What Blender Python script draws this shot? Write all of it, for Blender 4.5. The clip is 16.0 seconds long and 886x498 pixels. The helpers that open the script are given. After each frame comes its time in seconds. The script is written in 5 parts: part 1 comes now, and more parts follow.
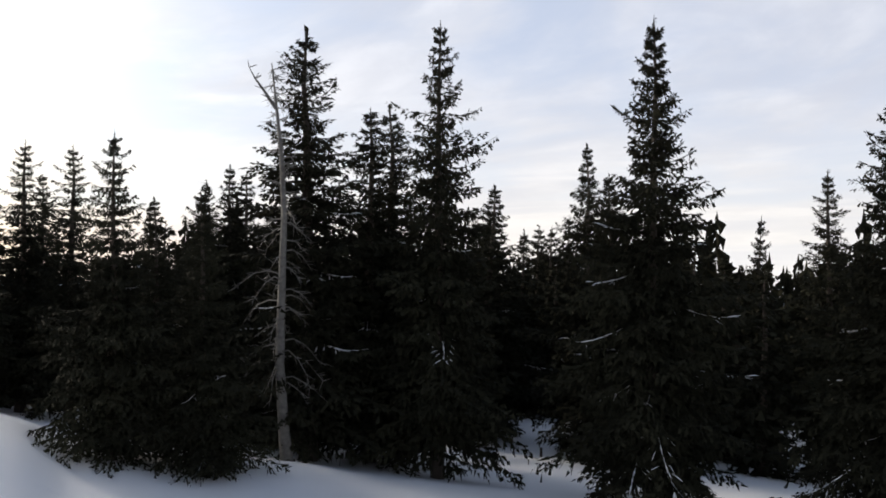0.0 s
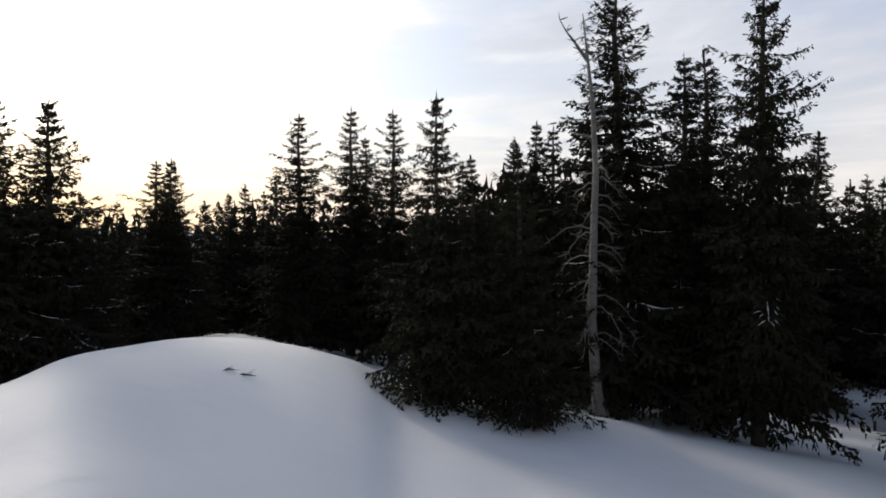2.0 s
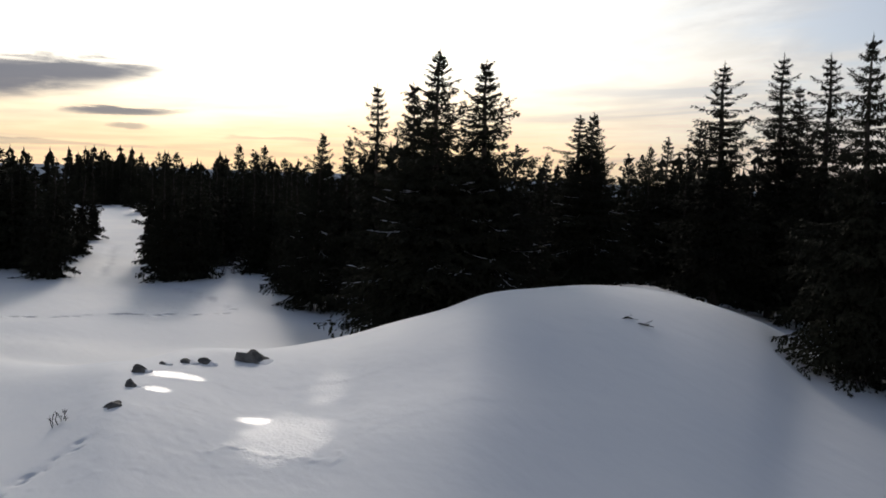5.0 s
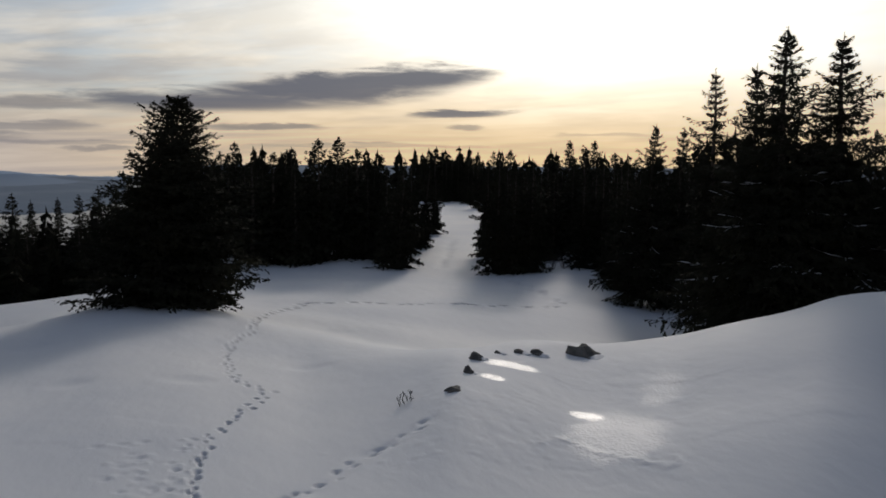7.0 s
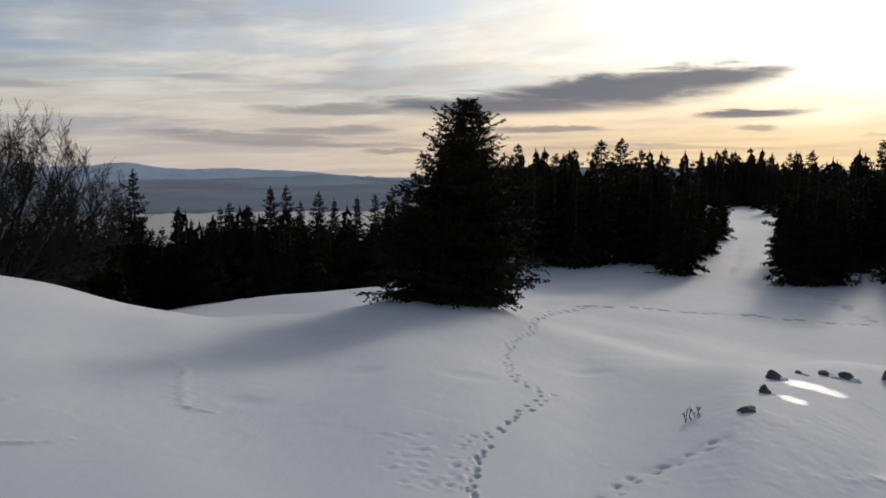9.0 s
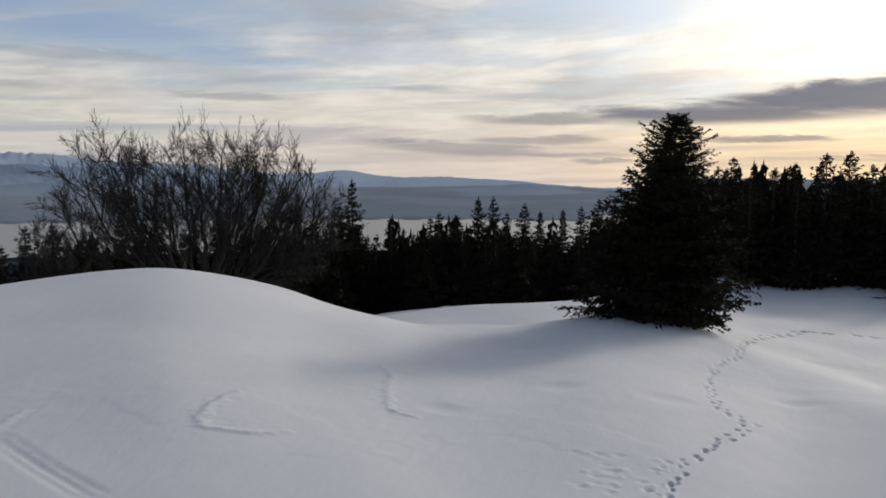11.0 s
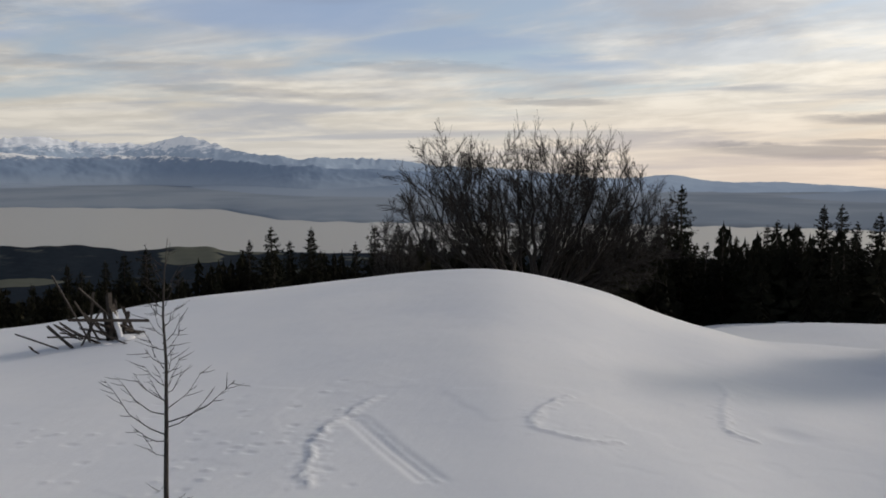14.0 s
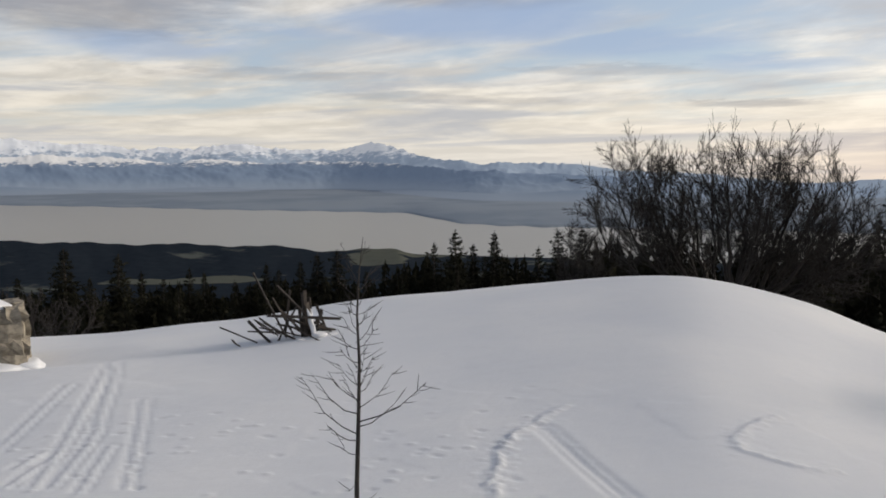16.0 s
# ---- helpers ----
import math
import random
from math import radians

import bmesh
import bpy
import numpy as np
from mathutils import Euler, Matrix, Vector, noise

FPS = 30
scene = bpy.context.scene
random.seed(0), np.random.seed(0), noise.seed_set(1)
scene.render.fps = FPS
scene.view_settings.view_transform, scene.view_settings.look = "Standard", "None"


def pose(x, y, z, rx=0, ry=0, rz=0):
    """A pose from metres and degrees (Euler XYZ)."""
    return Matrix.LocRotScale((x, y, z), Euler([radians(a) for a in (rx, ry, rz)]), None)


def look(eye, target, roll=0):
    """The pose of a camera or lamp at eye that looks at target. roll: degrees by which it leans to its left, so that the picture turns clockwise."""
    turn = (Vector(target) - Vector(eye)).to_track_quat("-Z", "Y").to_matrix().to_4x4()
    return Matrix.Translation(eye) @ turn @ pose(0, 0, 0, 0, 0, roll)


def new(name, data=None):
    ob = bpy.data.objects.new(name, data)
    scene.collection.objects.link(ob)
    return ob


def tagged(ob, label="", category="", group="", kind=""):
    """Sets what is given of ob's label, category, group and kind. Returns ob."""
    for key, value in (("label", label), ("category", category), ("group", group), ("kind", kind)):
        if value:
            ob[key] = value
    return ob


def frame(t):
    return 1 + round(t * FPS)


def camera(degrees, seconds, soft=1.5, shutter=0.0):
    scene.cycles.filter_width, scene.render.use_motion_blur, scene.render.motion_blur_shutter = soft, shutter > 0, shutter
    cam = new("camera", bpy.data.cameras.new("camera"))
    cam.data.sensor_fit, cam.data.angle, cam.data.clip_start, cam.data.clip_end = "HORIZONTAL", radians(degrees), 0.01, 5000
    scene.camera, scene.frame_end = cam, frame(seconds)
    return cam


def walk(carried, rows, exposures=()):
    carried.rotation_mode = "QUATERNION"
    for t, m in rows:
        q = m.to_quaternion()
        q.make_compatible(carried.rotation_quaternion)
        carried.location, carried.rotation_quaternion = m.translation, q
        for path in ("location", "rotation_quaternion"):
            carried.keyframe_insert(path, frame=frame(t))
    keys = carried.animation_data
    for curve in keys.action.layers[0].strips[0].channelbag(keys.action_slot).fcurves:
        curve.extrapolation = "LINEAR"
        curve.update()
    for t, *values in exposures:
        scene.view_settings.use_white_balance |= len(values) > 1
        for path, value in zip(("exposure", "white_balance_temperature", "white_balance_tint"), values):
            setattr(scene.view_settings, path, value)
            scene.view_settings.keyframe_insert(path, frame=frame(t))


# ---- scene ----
# The camera turns slowly to the left on one spot, about 3.7 m above the near snow.
cam = camera(54.47, 16.0, soft=1.8)
PATH = [(0.0, -0.02, 1.38, -1.68, 0.34, -0.17, 3.63), (0.5, 4.36, 1.08, -1.92, 0.25, -0.14, 3.62), (1.0, 10.1, -0.02, -2.13, 0.14, -0.09, 3.61),
    (1.5, 15.25, -0.86, -1.94, 0.01, -0.03, 3.6), (2.0, 19.12, -2.07, -1.38, -0.12, 0.02, 3.6), (2.5, 23.33, -2.25, -2.45, -0.26, 0.04, 3.61),
    (3.0, 27.91, -3.08, -2.02, -0.4, 0.07, 3.61), (3.5, 32.31, -3.54, -2.15, -0.31, 0.07, 3.61), (4.0, 36.75, -4.39, -2.3, -0.09, 0.06, 3.61),
    (4.5, 41.59, -5.35, -2.36, 0.17, 0.06, 3.61), (5.0, 47.2, -6.07, -2.24, 0.39, 0.05, 3.61), (5.3, 51.1, -6.26, -2.06, 0.47, 0.05, 3.61),
    (5.5, 53.19, -6.59, -1.6, 0.49, 0.05, 3.61), (6.0, 60.58, -6.39, -0.03, 0.34, 0.07, 3.58), (6.5, 64.68, -6.82, 0.04, 0.22, 0.1, 3.56),
    (7.0, 68.86, -6.84, -0.49, 0.13, 0.11, 3.54), (7.5, 74.23, -7.1, -0.18, 0.04, 0.14, 3.52), (8.0, 79.66, -7.16, 0.32, -0.08, 0.13, 3.51),
    (8.5, 83.61, -6.92, -0.04, -0.17, 0.12, 3.5), (9.0, 87.31, -6.8, -0.18, -0.25, 0.09, 3.49), (9.5, 90.27, -6.52, -0.34, -0.31, 0.07, 3.48),
    (9.7, 92.16, -6.35, 0.1, -0.3, 0.07, 3.48), (10.0, 94.16, -6.3, 0.08, -0.26, 0.09, 3.5), (10.5, 97.64, -6.26, -0.13, -0.14, 0.13, 3.56),
    (11.0, 101.06, -6.24, -0.43, -0.0, 0.19, 3.64), (11.5, 104.56, -6.26, -0.64, 0.11, 0.24, 3.7), (11.8, 106.74, -6.28, -0.64, 0.15, 0.25, 3.72),
    (12.0, 107.89, -6.66, -0.12, 0.16, 0.25, 3.72), (12.5, 111.98, -6.52, -0.17, 0.08, 0.18, 3.71), (13.0, 115.64, -6.28, -0.31, 0.03, 0.09, 3.69),
    (13.5, 118.97, -5.97, -0.37, -0.0, 0.02, 3.68), (14.0, 122.34, -6.04, -0.11, -0.04, -0.05, 3.66), (14.5, 125.75, -5.76, 0.04, -0.08, -0.12, 3.65),
    (15.0, 128.42, -5.35, 0.11, -0.13, -0.19, 3.63), (15.5, 130.94, -5.62, 0.02, -0.18, -0.28, 3.62), (16.0, 134.38, -5.73, 0.15, -0.23, -0.37, 3.6)]


def carried_pose(yaw, pitch, roll, x, y, z):
    yw, pt = radians(yaw), radians(pitch)
    way = Vector((-math.sin(yw) * math.cos(pt), math.cos(yw) * math.cos(pt), math.sin(pt)))
    eye = Vector((x, y, z))
    return look(eye, eye + way, -roll)


EXPOSURES = [(0.0, 0.72, 6650, 10), (1.5, 0.5, 6600, 10), (2.5, 0.52, 6550, 10), (3.2, 0.32, 6450, 10), (5.3, -0.3, 6250, 10), (7.0, -0.72, 6250, 10), (9.0, -0.45, 6300, 10), (12.0, -0.16, 6400, 10), (14.0, -0.09, 6600, 10), (16.0, 0.14, 6700, 10)]
walk(cam, [(t, carried_pose(*row)) for t, *row in PATH], EXPOSURES)


def polar(az, dist, z=0.0):
    """A place by its bearing (degrees to the left of +y), its distance from the origin and its height."""
    a = radians(az)
    return Vector((-math.sin(a) * dist, math.cos(a) * dist, z))


# ---- light: a low veiled sun, clouded evening sky ----
SUN_AZ, SUN_EL = 58.5, 20.5
SUN_DIR = polar(SUN_AZ, math.cos(radians(SUN_EL)), math.sin(radians(SUN_EL)))
sun = new("sun", bpy.data.lights.new("sun", "SUN"))
sun.data.energy, sun.data.angle, sun.data.color = 1.5, radians(7.0), (1.0, 0.88, 0.76)
sun.matrix_world = look(SUN_DIR * 100, (0, 0, 0))


class Nodes:
    """A short way to write node trees."""

    def __init__(self, tree):
        self.tree = tree
        tree.nodes.clear()

    def add(self, kind, inputs=None, **props):
        n = self.tree.nodes.new(kind)
        for k, v in props.items():
            setattr(n, k, v)
        for k, v in (inputs or {}).items():
            if isinstance(v, bpy.types.NodeSocket):
                self.tree.links.new(v, n.inputs[k])
            else:
                n.inputs[k].default_value = v
        return n

    def math(self, op, a, b=0.0, c=0.0, clamp=False):
        return self.add("ShaderNodeMath", {0: a, 1: b, 2: c}, operation=op, use_clamp=clamp).outputs[0]

    def vec(self, op, a, b=(0, 0, 0)):
        n = self.add("ShaderNodeVectorMath", {0: a, 1: b}, operation=op)
        return n.outputs["Value"] if op in ("DOT_PRODUCT", "LENGTH") else n.outputs[0]

    def noise(self, vector, scale, detail=4.0, rough=0.55, distortion=0.0):
        return self.add("ShaderNodeTexNoise", {"Vector": vector, "Scale": scale, "Detail": detail, "Roughness": rough, "Distortion": distortion}).outputs["Fac"]

    def ramp(self, fac, lo, hi, smooth=True):
        return self.add("ShaderNodeMapRange", {0: fac, 1: lo, 2: hi}, interpolation_type="SMOOTHSTEP" if smooth else "LINEAR").outputs[0]

    def mix(self, fac, a, b, blend="MIX"):
        n = self.add("ShaderNodeMix", data_type="RGBA", blend_type=blend)
        for k, v in ((0, fac), (6, a), (7, b)):
            if isinstance(v, bpy.types.NodeSocket):
                self.tree.links.new(v, n.inputs[k])
            else:
                n.inputs[k].default_value = v if k == 0 else (*v, 1.0)
        return n.outputs[2]

    def scaled(self, color, k):
        return self.vec("MULTIPLY", color, self.add("ShaderNodeCombineXYZ", {0: k, 1: k, 2: k}).outputs[0])


def make_world():
    world = bpy.data.worlds.new("evening_sky")
    world.use_nodes = True
    scene.world = world
    n = Nodes(world.node_tree)
    d = n.add("ShaderNodeTexCoord").outputs["Generated"]
    xyz = n.add("ShaderNodeSeparateXYZ", {0: d})
    x, y, z = xyz.outputs
    sky = n.add("ShaderNodeTexSky", sky_type="NISHITA", sun_disc=False, sun_elevation=radians(SUN_EL), sun_rotation=radians(-SUN_AZ),
                altitude=1400.0, air_density=1.0, dust_density=1.5, ozone_density=1.0).outputs[0]
    base = n.scaled(sky, SKY_GAIN)
    # height above the horizon in degrees and bearing in degrees
    el = n.math("MULTIPLY", n.math("ARCSINE", z), 57.2958)
    az = n.math("MULTIPLY", n.math("ARCTAN2", n.math("MULTIPLY", x, -1.0), y), 57.2958)
    near_sun = n.math("MAXIMUM", n.vec("DOT_PRODUCT", d, tuple(SUN_DIR)), 0.0)
    # long level streaks of high cloud that close up towards the horizon
    v = n.math("DIVIDE", el, n.math("ADD", 2.1, n.math("MULTIPLY", n.math("MAXIMUM", el, 0.0), 0.24)))
    skew = n.math("MULTIPLY", az, 0.012)
    plane = n.add("ShaderNodeCombineXYZ", {0: n.math("DIVIDE", az, 24.0), 1: n.math("ADD", v, skew), 2: 0.0}).outputs[0]
    veil = n.noise(plane, 1.1, 6.0, 0.52, 0.35)
    wisps = n.noise(n.vec("MULTIPLY", plane, (1.0, 1.9, 1.0)), 1.7, 6.0, 0.58, 0.4)
    cover = n.ramp(n.math("ADD", n.math("ADD", n.math("MULTIPLY", veil, 0.58), n.math("MULTIPLY", wisps, 0.42)), n.math("MULTIPLY", n.ramp(el, 9.0, 2.0), 0.09)), 0.39, 0.58)
    thick = n.ramp(n.noise(n.vec("MULTIPLY", n.vec("ADD", plane, (7.3, 2.1, 0.0)), (0.9, 1.7, 1.0)), 1.35, 6.0, 0.55, 0.6), 0.44, 0.64)
    low = n.ramp(el, 11.0, -1.0)
    warm = n.ramp(near_sun, 0.68, 0.985)
    ripple = n.ramp(n.noise(n.vec("MULTIPLY", n.vec("ADD", plane, (3.1, 5.7, 0.0)), (2.4, 2.6, 1.0)), 1.9, 5.0, 0.6, 0.25), 0.36, 0.66)
    lit = n.mix(low, (0.70, 0.685, 0.66), (0.80, 0.73, 0.61))
    lit = n.mix(n.math("MULTIPLY", warm, low), lit, (1.26, 0.95, 0.60))
    shade = n.mix(warm, (0.38, 0.40, 0.45), (0.50, 0.47, 0.46))
    lit = n.scaled(lit, n.math("ADD", n.math("ADD", 0.78, n.math("MULTIPLY", n.ramp(near_sun, 0.0, 0.7), 0.22)), n.math("MULTIPLY", ripple, 0.26)))
    cloud = n.mix(n.math("MULTIPLY", thick, n.math("SUBTRACT", 0.8, n.math("MULTIPLY", n.ramp(near_sun, 0.86, 0.985), 0.6))), lit, shade)
    # the veil thins out overhead, where the sky is a deeper blue
    high = n.ramp(el, 14.0, 38.0)
    base = n.mix(0.5, base, n.mix(high, (0.47, 0.535, 0.66), (0.103, 0.143, 0.23)))
    cover = n.math("MULTIPLY", cover, n.math("SUBTRACT", 0.92, n.math("MULTIPLY", high, 0.78)))
    gap = None
    for a0, e0, wa, we, k in BLUE_GAPS:
        u, v = n.math("DIVIDE", n.math("SUBTRACT", az, a0), wa), n.math("DIVIDE", n.math("SUBTRACT", n.math("ADD", el, n.math("MULTIPLY", n.math("SUBTRACT", wisps, 0.5), 3.0)), e0), we)
        m = n.math("MULTIPLY", n.ramp(n.math("ADD", n.math("MULTIPLY", u, u), n.math("MULTIPLY", v, v)), 1.2, 0.1), k)
        gap = m if gap is None else n.math("MAXIMUM", gap, m)
    cover = n.math("MULTIPLY", cover, n.math("SUBTRACT", 1.0, gap))
    base = n.mix(n.math("MULTIPLY", gap, 0.75), base, (0.30, 0.40, 0.60))
    col = n.mix(cover, base, cloud)
    # an even layer away from the lake
    even = n.math("MULTIPLY", n.ramp(az, 50.0, 0.0), n.math("SUBTRACT", 1.0, high))
    col = n.mix(n.math("MULTIPLY", even, 0.72), col, n.mix(n.ramp(el, 16.0, 0.0), (0.36, 0.40, 0.50), (0.56, 0.555, 0.57)))
    # haze that closes the sky at the horizon
    haze = n.mix(n.ramp(near_sun, 0.25, 0.82), (0.60, 0.60, 0.61), (0.84, 0.66, 0.55))
    haze = n.mix(n.ramp(near_sun, 0.72, 0.96), haze, (1.28, 0.90, 0.44))
    col = n.mix(n.math("MULTIPLY", n.ramp(el, 5.0, -1.5), 0.6), col, haze)
    # brightness of the veil round the sun
    glow = n.math("MULTIPLY", n.math("POWER", near_sun, 9.0), 1.35)
    glow = n.math("ADD", glow, n.math("MULTIPLY", n.math("POWER", near_sun, 45.0), 4.0))
    glow = n.math("MULTIPLY", glow, n.ramp(el, -0.5, 7.0))
    col = n.vec("ADD", col, n.vec("MULTIPLY", n.add("ShaderNodeCombineXYZ", {0: glow, 1: glow, 2: glow}).outputs[0], (1.0, 0.93, 0.76)))
    # dark lens-shaped cloud and its long streaks below the sun
    wob = n.math("MULTIPLY", n.math("SUBTRACT", n.noise(n.add("ShaderNodeCombineXYZ", {0: n.math("MULTIPLY", az, 0.10), 1: n.math("MULTIPLY", el, 0.75)}).outputs[0], 2.0, 7.0, 0.62, 0.4), 0.5), 1.0)
    dark = None
    for a0, e0, wa, we, slant, k in LENS_CLOUDS + FAINT_CLOUDS:
        u = n.math("DIVIDE", n.math("SUBTRACT", az, a0), wa)
        level = n.math("ADD", el, n.math("MULTIPLY", n.math("SUBTRACT", az, a0), -slant))
        v = n.math("DIVIDE", n.math("SUBTRACT", n.math("ADD", level, n.math("MULTIPLY", wob, 1.0)), e0), we)
        rr = n.math("ADD", n.math("MULTIPLY", u, u), n.math("MULTIPLY", v, v))
        m = n.math("MULTIPLY", n.ramp(n.math("ADD", rr, n.math("MULTIPLY", wob, 2.0)), 1.45, 0.15), k)
        dark = m if dark is None else n.math("MAXIMUM", dark, m)
    col = n.mix(dark, col, (0.185, 0.195, 0.24))
    below = n.ramp(el, -2.4, -4.0)
    col = n.mix(below, col, (0.42, 0.43, 0.46))
    bg = n.add("ShaderNodeBackground", {"Color": col, "Strength": 1.0}).outputs[0]
    n.add("ShaderNodeOutputWorld", {"Surface": bg})


SKY_GAIN = 0.10
# bearing, height, half width, half height (degrees), slant, density of each cloud bank
LENS_CLOUDS = [(71.7, 4.23, 6.4, 0.95, -0.07, 0.92), (76.6, 3.45, 7.4, 1.15, -0.03, 0.92), (82.6, 2.78, 11.0, 0.75, -0.02, 0.88), (94.0, 2.37, 5.5, 0.41, 0.0, 0.6),
    (67.8, 2.09, 3.6, 0.24, -0.03, 0.85), (80.9, 1.12, 4.4, 0.24, 0.0, 0.65), (100.1, 0.48, 6.0, 0.49, 0.03, 0.5), (95.2, 0.96, 4.4, 0.32, 0.0, 0.5),
    (93.3, 0.08, 5.5, 0.25, 0.0, 0.4), (90.7, -0.3, 2.2, 0.16, 0.0, 0.5), (67.5, 1.19, 1.3, 0.15, 0.0, 0.5), (73.0, -0.01, 8.3, 0.16, 0.0, 0.35)]
# bearing, height, half width, half height (degrees) and openness of the blue gaps
BLUE_GAPS = [(132.6, 9.25, 11.0, 1.5, 0.9), (153.0, 7.3, 7.0, 0.9, 0.7), (122.4, 7.48, 9.0, 1.1, 0.6), (112.6, 6.02, 6.0, 0.7, 0.6), (105.1, 6.81, 7.0, 0.9, 0.45),
    (97.5, 6.32, 6.0, 0.6, 0.4), (141.4, 8.22, 6.0, 0.6, 0.4)]
FAINT_CLOUDS = [(114.8, 3.65, 4.4, 0.28, 0.02, 0.4), (157.4, 10.63, 11.0, 3.0, 0.05, 0.55), (133.4, 11.46, 9.0, 1.6, 0.03, 0.35), (58.6, 0.78, 4.0, 0.18, 0.0, 0.3),
    (134.5, 4.17, 9.0, 0.35, 0.03, 0.25), (146.5, 5.66, 8.0, 0.4, 0.0, 0.25), (123.5, 5.9, 7.0, 0.35, 0.02, 0.25)]
make_world()


# ---- materials ----
def material(name):
    m = bpy.data.materials.new(name)
    m.use_nodes = True
    n = Nodes(m.node_tree)
    return m, n


def finish(n, shader, disp=None):
    n.add("ShaderNodeOutputMaterial", {"Surface": shader})


def surface(name, dark, light, rough=0.8, grain=8.0, bump=0.3, bump_scale=40.0, metal=0.0, coarse=1.5, space="Object", gloss=0.5):
    """A procedural surface: two scales of colour variation and fine relief."""
    m, n = material(name)
    co = n.add("ShaderNodeTexCoord").outputs[space]
    a = n.noise(co, coarse, 3.0)
    b = n.noise(co, grain, 6.0, 0.65)
    f = n.ramp(n.math("ADD", n.math("MULTIPLY", a, 0.5), n.math("MULTIPLY", b, 0.5)), 0.32, 0.68)
    col = n.mix(f, dark, light)
    info = n.add("ShaderNodeObjectInfo").outputs["Random"]
    col = n.mix(n.math("MULTIPLY", info, 0.35), col, tuple(c * 0.6 for c in dark))
    bp = n.add("ShaderNodeBump", {"Height": n.noise(co, bump_scale, 5.0), "Strength": bump, "Distance": 0.02}).outputs[0]
    sh = n.add("ShaderNodeBsdfPrincipled", {"Base Color": col, "Roughness": rough, "Metallic": metal, "Specular IOR Level": gloss, "Normal": bp}).outputs[0]
    finish(n, sh)
    return m


def make_snow():
    m, n = material("snow")
    co = n.add("ShaderNodeTexCoord").outputs["Object"]
    xyz = n.add("ShaderNodeSeparateXYZ", {0: co})
    dist = n.vec("LENGTH", co)
    # wind-packed snow, slightly soiled in patches
    broad = n.noise(co, 0.16, 4.0, 0.5)
    fine = n.noise(co, 2.6, 6.0, 0.6)
    col = n.mix(n.ramp(broad, 0.35, 0.7), (0.68, 0.69, 0.715), (0.77, 0.765, 0.765))
    col = n.mix(n.math("MULTIPLY", n.ramp(fine, 0.55, 0.8), 0.25), col, (0.60, 0.62, 0.67))
    # glazed crust where the sun has melted the surface
    ice = None
    for az, r, w, l, k in ICE_PATCHES:
        p = polar(az, r)
        off = n.vec("SUBTRACT", co, (p.x, p.y, 0.0))
        a = radians(az)
        u = n.math("DIVIDE", n.vec("DOT_PRODUCT", off, (math.cos(a), math.sin(a), 0.0)), w)
        v = n.math("DIVIDE", n.vec("DOT_PRODUCT", off, (-math.sin(a), math.cos(a), 0.0)), l)
        rr = n.math("ADD", n.math("ADD", n.math("MULTIPLY", u, u), n.math("MULTIPLY", v, v)), n.math("MULTIPLY", n.math("SUBTRACT", fine, 0.5), 2.4))
        mk = n.math("MULTIPLY", n.ramp(rr, 1.35, 0.3), k)
        ice = mk if ice is None else n.math("MAXIMUM", ice, mk)
    col = n.mix(n.math("MULTIPLY", ice, 0.5), col, (0.60, 0.62, 0.65))
    # dark forest floor and fields further down the slope, woods tinted blue for haze
    wood = n.mix(n.ramp(n.noise(co, 0.014, 6.0, 0.6), 0.58, 0.68), n.mix(n.noise(co, 0.12, 5.0, 0.7), (0.010, 0.014, 0.020), (0.026, 0.033, 0.042)), (0.085, 0.092, 0.084))
    # pale meadows on the wooded hills
    field = None
    for az, r, w, l in MEADOWS:
        p, a = polar(az, r), radians(az)
        off = n.vec("SUBTRACT", co, (p.x, p.y, 0.0))
        u = n.math("DIVIDE", n.vec("DOT_PRODUCT", off, (math.cos(a), math.sin(a), 0.0)), w)
        v = n.math("DIVIDE", n.vec("DOT_PRODUCT", off, (-math.sin(a), math.cos(a), 0.0)), l)
        rr = n.math("ADD", n.math("ADD", n.math("MULTIPLY", u, u), n.math("MULTIPLY", v, v)), n.math("MULTIPLY", n.math("SUBTRACT", n.noise(co, 0.02, 5.0), 0.5), 4.5))
        mk = n.ramp(rr, 1.1, 0.8)
        field = mk if field is None else n.math("MAXIMUM", field, mk)
    wood = n.mix(field, wood, n.mix(n.noise(co, 0.05, 3.0), (0.070, 0.076, 0.064), (0.115, 0.118, 0.097)))
    col = n.mix(n.math("MAXIMUM", n.ramp(dist, 130.0, 190.0), n.ramp(xyz.outputs[2], -5.0, -8.5)), col, wood)
    # plain beyond the water, with blue-grey haze put into its colour
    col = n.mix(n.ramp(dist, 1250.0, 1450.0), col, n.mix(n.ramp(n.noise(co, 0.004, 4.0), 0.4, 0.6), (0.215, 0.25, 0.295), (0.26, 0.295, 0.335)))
    crust = n.noise(n.add("ShaderNodeMapping", {"Vector": co, "Scale": (0.8, 1.7, 1.0), "Rotation": (0, 0, radians(35))}).outputs[0], 1.7, 6.0, 0.5)
    pits = n.add("ShaderNodeTexVoronoi", {"Vector": co, "Scale": 24.0, "Randomness": 1.0}, feature="SMOOTH_F1").outputs["Distance"]
    hgt = n.math("ADD", n.math("MULTIPLY", crust, 0.05), n.math("MULTIPLY", n.math("MULTIPLY", pits, n.math("MINIMUM", ice, 0.5)), 0.07))
    hgt = n.math("ADD", hgt, n.math("MULTIPLY", n.noise(co, 45.0, 3.0), 0.004))
    bp = n.add("ShaderNodeBump", {"Height": hgt, "Strength": 0.26, "Distance": 1.0}).outputs[0]
